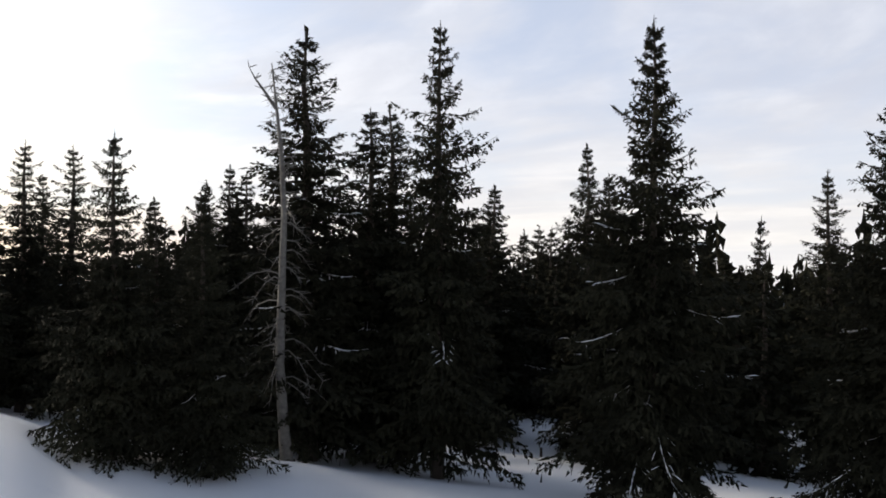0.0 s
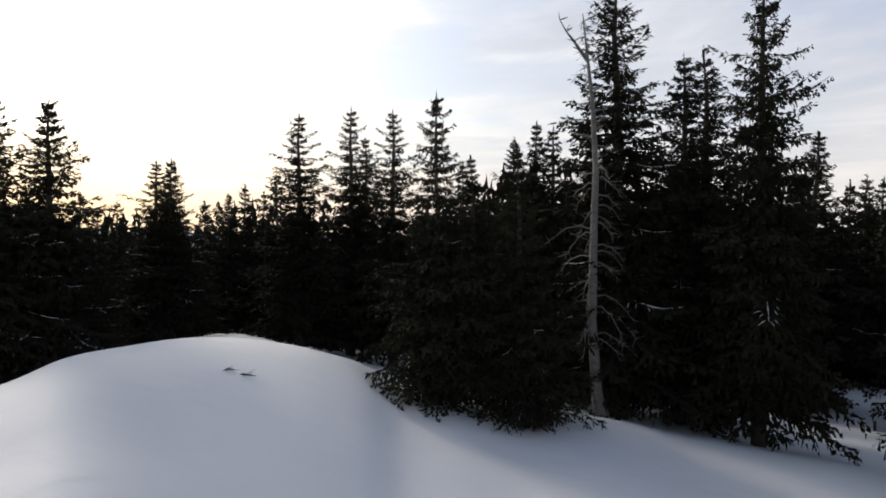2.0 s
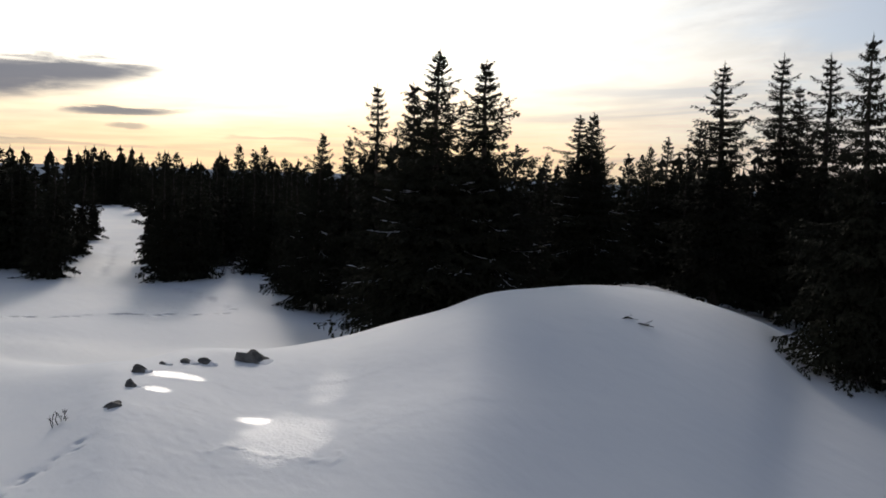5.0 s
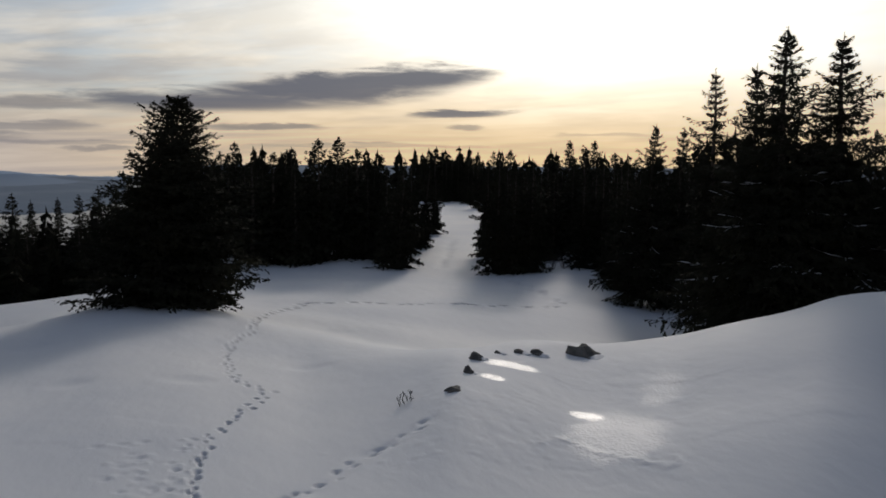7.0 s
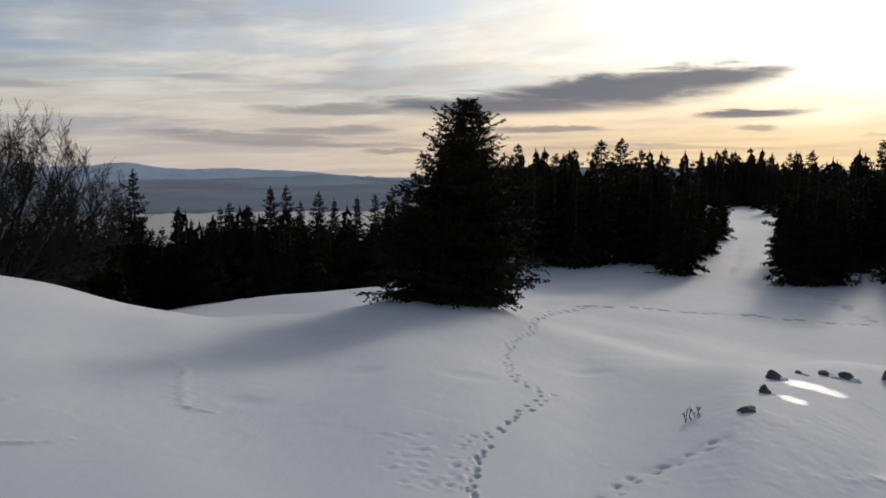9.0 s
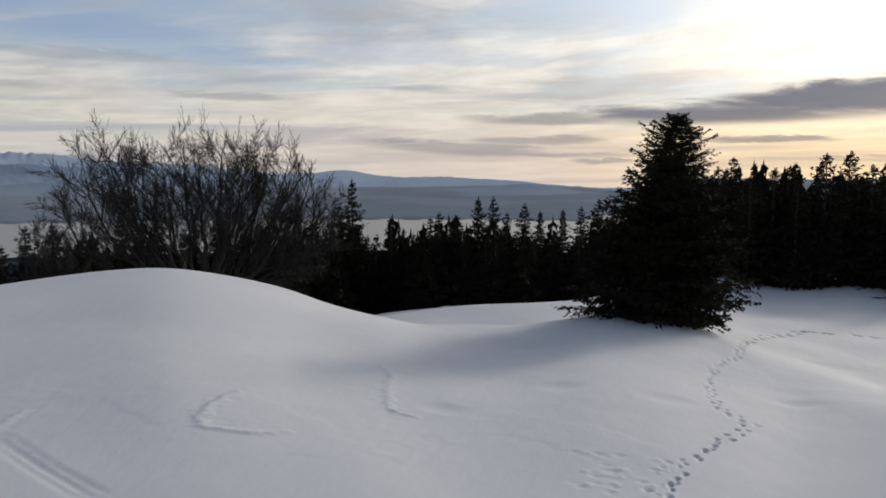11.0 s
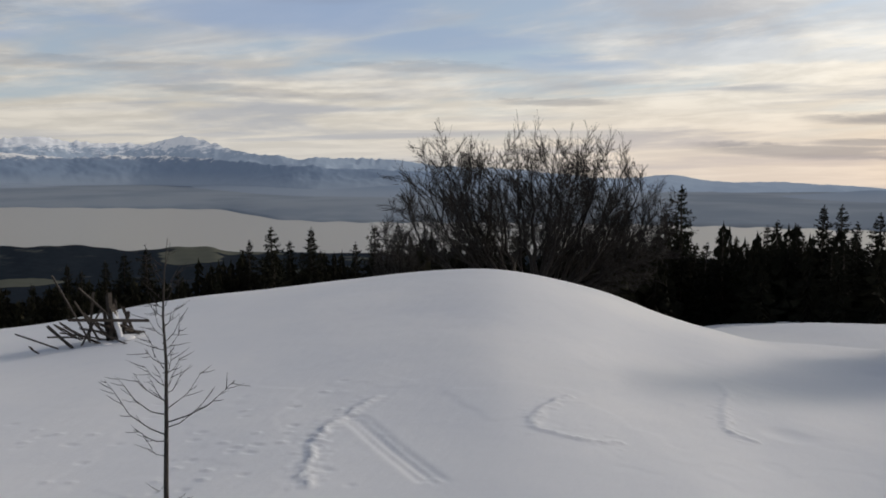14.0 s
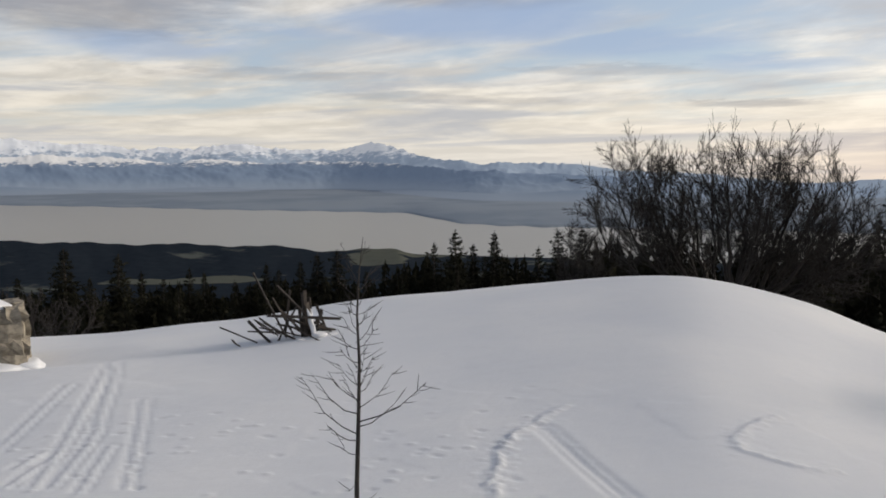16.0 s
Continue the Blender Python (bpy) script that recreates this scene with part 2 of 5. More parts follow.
    rough = n.math("SUBTRACT", n.math("ADD", 0.70, n.math("MULTIPLY", fine, 0.1)), n.math("MULTIPLY", ice, 0.36))
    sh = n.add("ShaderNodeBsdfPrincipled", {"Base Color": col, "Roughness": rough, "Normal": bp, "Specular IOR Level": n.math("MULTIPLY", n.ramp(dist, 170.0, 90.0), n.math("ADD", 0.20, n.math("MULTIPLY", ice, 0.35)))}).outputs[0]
    finish(n, sh)
    return m


# bearing, distance, half width, half length, strength of the glazed patches
ICE_PATCHES = [(56.3, 10.7, 0.66, 1.05, 0.42), (58.1, 11.4, 0.26, 0.2, 0.8), (53.3, 12.7, 0.35, 0.8, 0.25), (63.4, 13.24, 0.5, 0.22, 0.72), (64.6, 12.35, 0.2, 0.16, 0.72)]
# bearing, distance, half width, half length
MEADOWS = [(137.5, 850, 34, 60), (149.8, 652, 62, 22), (138.8, 765, 30, 40), (135.0, 900, 30, 50)]
SNOW = make_snow()
NEEDLES = surface("spruce_needles", (0.011, 0.011, 0.0075), (0.037, 0.036, 0.022), 0.85, 3.0, 0.0, 30.0, coarse=0.6, gloss=0.05)
BARK = surface("spruce_bark", (0.035, 0.027, 0.020), (0.08, 0.062, 0.048), 0.9, 9.0, 0.6, 25.0)
DEAD_WOOD = surface("weathered_dead_wood", (0.075, 0.07, 0.063), (0.20, 0.185, 0.168), 0.85, 12.0, 0.5, 30.0)
GREY_BARK = surface("smooth_grey_bark", (0.014, 0.012, 0.010), (0.055, 0.045, 0.036), 0.85, 14.0, 0.3, 30.0)
TWIG = surface("brown_twigs", (0.011, 0.009, 0.0075), (0.034, 0.027, 0.022), 0.85, 14.0, 0.0, 30.0)
ROCK = surface("limestone", (0.045, 0.043, 0.040), (0.17, 0.16, 0.145), 0.9, 7.0, 0.7, 18.0, coarse=2.0)
WALL_STONE = surface("pale_wall_stone", (0.17, 0.145, 0.11), (0.42, 0.37, 0.29), 0.9, 6.0, 0.6, 22.0, coarse=2.5)
BOARD = surface("weathered_boards", (0.014, 0.011, 0.009), (0.085, 0.066, 0.052), 0.85, 10.0, 0.4, 30.0)


# ---- helpers for meshes ----
def mesh_object(name, verts, faces, mat, parent=None, label="", smooth=True):
    me = bpy.data.meshes.new(name)
    me.from_pydata(verts, [], faces)
    me.materials.append(mat)
    if smooth:
        me.polygons.foreach_set("use_smooth", [True] * len(me.polygons))
    me.update()
    ob = new(name, me)
    if parent:
        ob.parent = parent
    return tagged(ob, label)


def part(name, bm, mat, parent=None, label="", smooth=True):
    me = bpy.data.meshes.new(name)
    bm.normal_update()
    bm.to_mesh(me)
    bm.free()
    me.materials.append(mat)
    if smooth:
        me.polygons.foreach_set("use_smooth", [True] * len(me.polygons))
    ob = new(name, me)
    if parent:
        ob.parent = parent
    return tagged(ob, label)


def tube(verts, faces, points, radii, sides=6):
    """Adds a tapered, bent round bar through the points to the lists."""
    start = len(verts)
    for i, (p, r) in enumerate(zip(points, radii)):
        a = points[max(i - 1, 0)]
        b = points[min(i + 1, len(points) - 1)]
        axis = (b - a).normalized() if (b - a).length > 1e-6 else Vector((0, 0, 1))
        side = axis.orthogonal().normalized()
        other = axis.cross(side)
        for k in range(sides):
            t = 2 * math.pi * k / sides
            verts.append(p + (side * math.cos(t) + other * math.sin(t)) * r)
    for i in range(len(points) - 1):
        for k in range(sides):
            a, b = start + i * sides + k, start + i * sides + (k + 1) % sides
            faces.append((a, b, b + sides, a + sides))
    faces.append(tuple(start + (len(points) - 1) * sides + k for k in range(sides)))


# ---- ground: one sheet from the near snow to the far shore ----
# bearing, distance and height of the first crest
CREST = [(-60, 15, -0.6), (-12.8, 15.21, -0.75), (-3.3, 15.92, -0.66), (3.0, 16.26, -0.53), (8.4, 16.35, -0.21), (13.1, 16.46, -0.13), (18.0, 16.08, 0.11),
    (21.9, 15.79, 0.32), (25.1, 16.1, 0.80), (29.4, 15.94, 1.10), (35.5, 15.77, 1.23), (40.5, 15.36, 1.23), (42.8, 15.21, 1.17), (45.8, 15.08, 0.85),
    (49.4, 15.45, 0.49), (53.3, 15.9, 0.09), (58.1, 15.44, -0.08), (62.6, 14.47, 0.11), (66.8, 13.09, 0.2), (70.6, 13.3, -0.05), (75.1, 15.0, -0.41)]
CREST_LEFT = [(78.6, 18.02, -0.68), (82.2, 21.06, -0.72), (85.9, 22.88, -0.58), (89.8, 22.61, -0.51), (92.7, 22.57, -0.69), (96.1, 22.41, -0.84), (101.5, 22.08, -0.8),
    (104.9, 21.89, -0.51), (107.4, 21.82, -0.29), (112.4, 21.87, 0.39), (116.4, 21.87, 0.72), (118.9, 21.85, 0.84), (121.4, 21.84, 0.8), (126.5, 21.86, 0.62),
    (133.6, 21.96, 0.35), (141.6, 22.03, 0.02), (148.6, 22.08, -0.27), (156.5, 22.14, -0.45), (176.4, 20.26, -0.11), (300, 15, -0.6)]
# bearing, distance and height of the dip behind it, then of the second crest
DIP = [(-60.0, 20.0, -1.4, 34.0, -2.9), (-5.3, 20.58, -1.33, 34.63, -2.56), (3.2, 20.81, -1.16, 34.9, -2.43), (9.9, 19.92, -0.74, 35.02, -2.11),
    (17.4, 20.1, -0.52, 35.73, -1.91), (26.6, 21.4, -0.05, 38.08, -1.6), (33.0, 23.94, 0.26, 40.2, -1.37), (37.4, 23.16, 0.1, 41.19, -1.72),
    (45.3, 21.62, -1.15, 39.96, -2.35), (53.0, 20.4, -1.74, 36.42, -2.4), (59.7, 21.45, -1.68, 36.98, -1.96)]
DIP_LEFT = [(66.6, 20.49, -1.51, 40.5, -2.28), (72.4, 21.5, -1.34, 40.29, -2.26), (80.0, 25.04, -1.37, 38.14, -2.44), (85.7, 26.58, -1.35, 33.54, -1.81),
    (91.6, 26.61, -1.72, 32.6, -1.87), (98.4, 27.28, -2.14, 32.27, -2.04), (105.3, 25.88, -2.14, 31.97, -2.5), (111.3, 26.86, -1.61, 35.85, -4.34),
    (151.4, 27.1, -1.65, 36.1, -4.14), (300.0, 20.0, -1.4, 34.0, -2.9)]


def smooth_table(rows, az):
    """Values of a table at the bearings az: slopes limited so that nothing overshoots."""
    rows = np.array(rows, float)
    x, out = rows[:, 0], []
    for c in range(1, rows.shape[1]):
        y = rows[:, c]
        s = np.diff(y) / np.diff(x)
        m = np.zeros(len(x))
        same = s[1:] * s[:-1] > 0
        m[1:-1][same] = 2 * s[1:][same] * s[:-1][same] / (s[1:] + s[:-1])[same]
        i = np.clip(np.searchsorted(x, az) - 1, 0, len(x) - 2)
        h = x[i + 1] - x[i]
        t = np.clip((az - x[i]) / h, 0, 1)
        out.append((2 * t**3 - 3 * t**2 + 1) * y[i] + (t**3 - 2 * t**2 + t) * h * m[i] + (3 * t**2 - 2 * t**3) * y[i + 1] + (t**3 - t**2) * h * m[i + 1])
    return out


def rounded_table(rows, az):
    """The same, with the corners of the table rounded off over a few degrees."""
    wide = 1.0 + 1.4 * ease(88.0, 112.0, az)
    taps = [(k / 4, math.exp(-((k / 4) ** 2) * 2.2)) for k in range(-5, 6)]
    total = sum(w for _, w in taps)
    parts = [[c * (w / total) for c in smooth_table(rows, az + k * wide)] for k, w in taps]
    return [sum(col) for col in zip(*parts)]


def ease(a, b, x):
    t = np.clip((x - a) / (b - a), 0, 1)
    return t * t * (3 - 2 * t)


LAKE_Z = -100.0
FAR_STEP = 800.0  # how much further the far side of the water lies on the left


def ground_height(az, r):
    """Height of the snow at bearings az (degrees, -60 to 300) and distances r (arrays)."""
    az, r = np.asarray(az, float), np.asarray(r, float)
    d1, z1 = rounded_table(CREST + CREST_LEFT, az)
    dv, zv, d2, z2 = rounded_table(DIP + DIP_LEFT, az)
    near = -0.1 + (rounded_table(FLOOR, az)[0] + 0.1) * ease(1.0, 5.0, r)
    # radial profile through near floor, first crest, dip and second crest, with no overshoot between them
    kr = np.stack([0 * r + 5.5, d1, dv, d2])
    kz = np.stack([near, z1, zv, z2])
    sl = (kz[1:] - kz[:-1]) / (kr[1:] - kr[:-1])
    both, total = sl[1:] * sl[:-1], sl[1:] + sl[:-1]
    mid = (both + np.sqrt(both * both + 0.003 ** 2)) * total / (total * total + 0.003)
    ms = np.stack([0 * r, mid[0], mid[1], -0.02 + 0 * r])
    z = near
    for k in range(3):
        h = kr[k + 1] - kr[k]
        t = np.clip((r - kr[k]) / h, 0, 1)
        seg = (2 * t**3 - 3 * t**2 + 1) * kz[k] + (t**3 - 2 * t**2 + t) * h * ms[k] + (3 * t**2 - 2 * t**3) * kz[k + 1] + (t**3 - t**2) * h * ms[k + 1]
        z = np.where(r > kr[k], seg, z)
    # beyond: a level forest shelf on one hand, the fall to the lake on the other
    fall = ease(83.3, 94.2, az) * (1 - ease(200, 240, az))
    out = np.maximum(r - d2, 0)
    shelf = np.maximum(z2 - 0.02 * out - 0.10 * np.maximum(out - 115, 0), -112.0)
    slope = z2 - 0.17 * out - 0.05 * np.maximum(out - 90, 0)
    slope = np.maximum(slope, -74 - 0.055 * np.maximum(r - 470, 0))
    slope = np.maximum(slope, -112.0)
    # wooded hills before the near shore
    hill = np.exp(-((r - 840) / 120) ** 2) * (smooth_table(HILLS, az)[0] + 94.0)
    hill = hill + (1.2 * np.sin(az * 1.1 + r * 0.02) + 0.6 * np.sin(az * 3.3 - r * 0.03)) * np.exp(-((r - 820) / 150) ** 2) * ease(122.5, 137.5, az)
    slope = slope + hill
    # land on the far side of the water
    slope = slope + 14.0 * ease(FAR_SHORE(az) - 60, FAR_SHORE(az) + 60, r) + 8.0 * ease(FAR_SHORE(az), FAR_SHORE(az) + 420, r)
    slope = slope - 0.09 * np.maximum(r - 2750 - FAR_STEP * ease(130.5, 142.5, az), 0)
    z = np.where(r > d2, shelf * (1 - fall) + slope * fall, z)
    return z


# bearing and height of the near snow round the viewpoint
FLOOR = [(-60, -0.3), (-5, -0.34), (11.6, -0.47), (20.2, -0.43), (32.5, -0.39), (42.3, -0.26), (54, -0.2), (68, -0.17), (81.5, -0.14), (95, -0.06), (108.7, 0.15), (124.5, 0.2), (140, 0.21), (164, 0.22), (220, -0.1), (300, -0.3)]
# bearing and height of the wooded hills before the near shore; bearing and distance of the far shore
HILLS = [(-60, -94), (122.6, -95.4), (131.6, -92.5), (136.1, -86.5), (137.6, -79.8), (141.4, -81.9), (145.0, -76.6), (152.1, -70.8), (158.6, -65.6), (161.6, -61.3),
    (175.5, -62.0), (200.5, -88.3), (300, -94)]
SHORE = [(-60, 1350), (110.7, 1350), (126.3, 1356), (131.9, 1405), (134.5, 1522), (136.8, 1737), (141.2, 1817), (148.5, 1951), (158.5, 2281), (161.5, 2384), (178.5, 2600),
    (300, 2600)]


def FAR_SHORE(az):
    return smooth_table(SHORE, az)[0] + 14 * np.sin(az * 2.3)


def ground_at(p):
    az = math.degrees(math.atan2(-p[0], p[1]))
    az = az + 360 if az < -60 else az
    return float(ground_height(az, math.hypot(p[0], p[1])))


def on_ground(az, dist, sink=0.0):
    return polar(az, dist, float(ground_height(az, dist)) - sink)


def make_ground():
    az = np.concatenate([np.arange(-60, -30, 1.0), np.arange(-30, 49, 0.62), np.arange(49, 80, 0.23), np.arange(80, 85.5, 0.14), np.arange(85.5, 164, 0.26), np.arange(164, 300, 4.0)])
    r = np.concatenate([np.arange(0.5, 8, 0.5), np.arange(8, 13.4, 0.038), np.arange(13.4, 17, 0.07), np.arange(17, 24, 0.14), np.arange(24, 30, 0.15), np.arange(30, 42, 0.3), np.arange(42, 58, 0.45), 58 * 1.065 ** np.arange(0, 50), np.arange(1310, 2460, 32), 2500 * 1.065 ** np.arange(0, 12)])
    A, Rr = np.meshgrid(az, r, indexing="ij")
    Z = ground_height(A, Rr)
    a = np.radians(A)
    X, Y = -np.sin(a) * Rr, np.cos(a) * Rr
    Z = Z + relief(X, Y, Rr)
    na, nr = A.shape
    verts = np.stack([X, Y, Z], -1).reshape(-1, 3)
    i = np.arange(na)[:, None] * nr + np.arange(nr - 1)[None]
    j = np.roll(np.arange(na), -1)[:, None] * nr + np.arange(nr - 1)[None]
    faces = np.stack([i, i + 1, j + 1, j], -1).reshape(-1, 4)
    me = bpy.data.meshes.new("ground")
    me.vertices.add(len(verts) + 1)
    me.vertices.foreach_set("co", np.concatenate([verts, [[0, 0, -0.1]]]).ravel())
    hub = np.stack([np.full(na, len(verts)), np.arange(na) * nr, np.roll(np.arange(na), -1) * nr], -1)
    me.loops.add(faces.size + hub.size)
    me.loops.foreach_set("vertex_index", np.concatenate([faces.ravel(), hub.ravel()]))
    me.polygons.add(len(faces) + na)
    me.polygons.foreach_set("loop_start", np.concatenate([np.arange(len(faces)) * 4, faces.size + np.arange(na) * 3]))
    me.update(calc_edges=True)
    me.validate()
    me.polygons.foreach_set("use_smooth", [True] * len(me.polygons))
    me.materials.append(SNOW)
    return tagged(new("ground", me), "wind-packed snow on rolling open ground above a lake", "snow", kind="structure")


# Trails and marks pressed into the snow: bearing and distance of their corners
TRAIL = [(84.8, 8.9), (84.6, 9.5), (84.0, 10.5), (83.7, 11.0), (82.8, 11.4), (81.7, 12.2), (80.3, 13.0), (79.9, 13.4), (81.8, 13.9), (82.6, 14.8), (82.9, 16.4), (82.6, 17.8),
    (81.2, 19.5), (80.9, 23.1), (79.8, 26.0), (77.8, 28.7), (73.9, 29.3), (71.2, 29.0), (67.5, 29.7), (64.0, 29.4), (60.6, 28.8)]
SIDE_TRAIL = [(78.9, 8.8), (75.8, 9.2), (73.6, 9.9), (71.3, 10.2), (68.6, 10.7)]
BOWL_TRAIL = [(64.7, 37.2), (62.8, 33.6), (60.2, 29.2)]
LANE_TRAIL = [(68.1, 56.5), (68.4, 47.2), (68.9, 40.8)]
CRUSTS = [[(126.9, 11.9), (129.2, 11.1), (130.0, 10.9), (131.1, 10.3), (131.4, 9.7), (131.9, 9.2), (131.6, 8.8)], [(113.8, 12.1), (115.5, 11.5), (116.4, 11.0), (116.2, 10.6),
    (114.5, 10.5), (112.6, 10.4), (110.3, 10.6)], [(104.6, 15.1), (103.7, 14.3), (104.0, 13.1), (103.6, 12.1), (101.9, 12.0)]]
ICE_LIP = [(61.3, 10.1), (59.8, 10.4), (57.5, 10.1), (54.7, 9.9), (52.3, 9.7), (52.0, 10.0)]
SKI_TRACKS = [[(128.3, 11.1), (125.8, 9.8), (123.0, 8.8)], [(127.8, 11.1), (125.1, 9.8), (122.3, 8.9)], [(155.1, 18.1), (155.5, 14.9), (156.1, 13.1), (156.3, 12.3), (157.3, 11.3),
    (158.9, 10.1)], [(153.5, 13.9), (154.1, 11.3), (154.7, 9.8)], [(159.3, 11.6), (160.9, 11.0)], [(158.4, 11.5), (160.1, 10.8), (161.5, 10.3)], [(155.4, 17.7),
    (156.9, 13.8), (158.2, 11.8), (159.8, 10.2)], [(155.5, 11.6), (157.4, 9.8)], [(157.8, 15.7), (159.7, 13.5), (161.9, 11.9)]]
DENTS = [(92.4, 14.4, 0.5), (85.1, 14.0, 0.5), (76.1, 22.1, 0.8), (94.8, 18.6, 0.7), (100.1, 12.6, 0.45), (77.4, 15.5, 0.5)]


def along(corners, step):
    """Places every step metres along a line of corners, with its heading."""
    pts = [polar(a, d) for a, d in corners]
    out, left = [], 0.0
    for p, q in zip(pts, pts[1:]):
        ln = (q - p).length
        way = (q - p) / ln
        while left < ln:
            out.append((p + way * left, way))
            left += step
        left -= ln
    return out


def pressed(X, Y, Z, p, way, half_len, half_wid, depth, sharp=3):
    """Presses an oval print with a low raised rim into the sheet."""
    reach = 3 * max(half_len, half_wid)
    box = np.nonzero((np.abs(X - p.x) < reach) & (np.abs(Y - p.y) < reach))
    dx, dy = X[box] - p.x, Y[box] - p.y
    u, v = (dx * way.x + dy * way.y) / half_len, (-dx * way.y + dy * way.x) / half_wid
    q = u * u + v * v
    Z[box] += -depth * np.exp(-(q ** sharp) * 0.8) + 0.08 * depth * np.exp(-((np.sqrt(q) - 1.5) / 0.35) ** 2)


def ridge_line(X, Y, Z, corners, height, wide, rough, seed):
    """A broken crust edge (height > 0) or a groove (height < 0) along a line of corners."""
    rnd = random.Random(seed)
    for p, way in along(corners, wide * 0.7):
        side = Vector((-way.y, way.x, 0))
        p = p + side * rnd.uniform(-rough, rough)
        reach = wide * 2.5
        box = np.nonzero((np.abs(X - p.x) < reach) & (np.abs(Y - p.y) < reach))
        d2 = (X[box] - p.x) ** 2 + (Y[box] - p.y) ** 2
        Z[box] += height * (rnd.uniform(0.5, 1.2) if rough > 0.02 else 0.9) * np.exp(-d2 / (wide * wide * 0.5))


def lattice_noise(X, Y, cell, seed, stretch=1.0, turn=0.0):
    """Smooth value noise from -1 to 1, drawn out along one direction."""
    c, k = math.cos(turn), math.sin(turn)
    u, v = (X * c + Y * k) / (cell * stretch), (-X * k + Y * c) / cell
    rs = np.random.RandomState(seed)
    grid = rs.uniform(-1, 1, (256, 256))
    i, j = np.floor(u).astype(int), np.floor(v).astype(int)
    f, g = u - i, v - j
    f, g = f * f * (3 - 2 * f), g * g * (3 - 2 * g)
    i, j = i % 256, j % 256
    ii, jj = (i + 1) % 256, (j + 1) % 256
    return (grid[i, j] * (1 - f) + grid[ii, j] * f) * (1 - g) + (grid[i, jj] * (1 - f) + grid[ii, jj] * f) * g


def relief(X, Y, Rr):
    """Low wind ripples, trails and broken crust in the snow."""
    w = ease(4, 8, Rr) * (1 - ease(60, 120, Rr))
    Z = 0.03 * np.sin(X * 0.9 + 1.3 * np.sin(Y * 0.5)) * np.sin(Y * 0.8 + 0.7 * np.sin(X * 0.43)) * w
    fine = w * (1 - 0.6 * ease(20, 34, Rr))
    Z += fine * (0.024 * lattice_noise(X, Y, 1.9, 1, 1.8, 0.5) + 0.007 * lattice_noise(X, Y, 0.8, 2, 1.6, 0.7) + 0.002 * lattice_noise(X, Y, 0.3, 3, 1.4, 0.4))
    # terraces of wind crust in patches
    slab = lattice_noise(X, Y, 1.1, 4, 1.6, 0.9) + 0.4 * lattice_noise(X, Y, 0.35, 5)
    Z += fine * 0.004 * ease(0.28, 0.42, slab) * ease(0.0, 0.4, lattice_noise(X, Y, 3.5, 6))
    # rougher crust round the rocks and the glazed patch
    A = np.degrees(np.arctan2(-X, Y))
    rough = ease(47.5, 53, A) * (1 - ease(66.5, 72, A)) * ease(8.5, 9.5, Rr) * (1 - ease(13, 14.5, Rr))
    Z += rough * (0.0035 * ease(0.15, 0.30, lattice_noise(X, Y, 0.34, 8, 1.5, 0.3) + 0.5 * lattice_noise(X, Y, 0.13, 10)) )
    rnd = random.Random(5)
    for trail, step, size, deep in ((TRAIL, 0.165, 0.40, 1.15), (SIDE_TRAIL, 0.19, 0.48, 0.6), (BOWL_TRAIL, 0.36, 0.45, 1.0)):
        for k, (p, way) in enumerate(along(trail, step)):
            far = 1.0 + 1.1 * float(ease(18, 28, np.array(p.length)))
            if far > 1.6 and k % 2:
                continue
            side = Vector((-way.y, way.x, 0)) * ((0.04 if k % 2 or far > 1.6 and k % 4 else -0.04) * far + rnd.uniform(-0.045, 0.045))
            way = Matrix.Rotation(rnd.uniform(-0.35, 0.35), 3, "Z") @ way
            big = size * far * rnd.uniform(0.6, 1.2)
            pressed(X, Y, Z, p + side + way * rnd.uniform(-0.06, 0.06), way, 0.14 * big, 0.075 * big, 0.13 * size * far * far * deep * rnd.uniform(0.7, 1.1))
    ridge_line(X, Y, Z, LANE_TRAIL, -0.06, 0.17, 0.22, 5)
    ridge_line(X, Y, Z, SIDE_TRAIL, -0.012, 0.16, 0.05, 3)
    for k in range(60):
        pressed(X, Y, Z, polar(rnd.uniform(84.5, 91.2), rnd.uniform(9.0, 10.9)), polar(rnd.uniform(0, 360), 1), rnd.uniform(0.03, 0.07), 0.04, rnd.choice((-0.012, 0.016)))
    for k in range(70):
        pressed(X, Y, Z, polar(rnd.gauss(64.8, 4.5), rnd.uniform(9.3, 11.9)), polar(rnd.uniform(0, 360), 1), rnd.uniform(0.025, 0.05), 0.03, rnd.choice((-0.007, 0.005)), 1)
    for k in range(110):
        pressed(X, Y, Z, polar(rnd.uniform(128.8, 162.5), rnd.uniform(8.3, 12.8)), Vector((0, 1, 0)), rnd.uniform(0.03, 0.08), 0.04, rnd.choice((-0.014, 0.014)))
    pressed(X, Y, Z, polar(159.6, 18.8), polar(153.7, 1), 0.8, 1.5, 0.16, 1)
    for az, d, size in DENTS:
        pressed(X, Y, Z, polar(az, d), polar(az, 1).cross(Vector((0, 0, 1))), size * 0.6, size * 0.5, 0.035, 1)
    for k, line in enumerate(CRUSTS):
        ridge_line(X, Y, Z, line, 0.018, 0.036, 0.04, k)
        ridge_line(X, Y, Z, line, 0.017, 0.034, 0.09, k + 20)
        ridge_line(X, Y, Z, line, 0.010, 0.032, 0.24, k + 120)
    ridge_line(X, Y, Z, ICE_LIP, 0.013, 0.034, 0.05, 31)
    ridge_line(X, Y, Z, ICE_LIP, 0.010, 0.032, 0.13, 32)
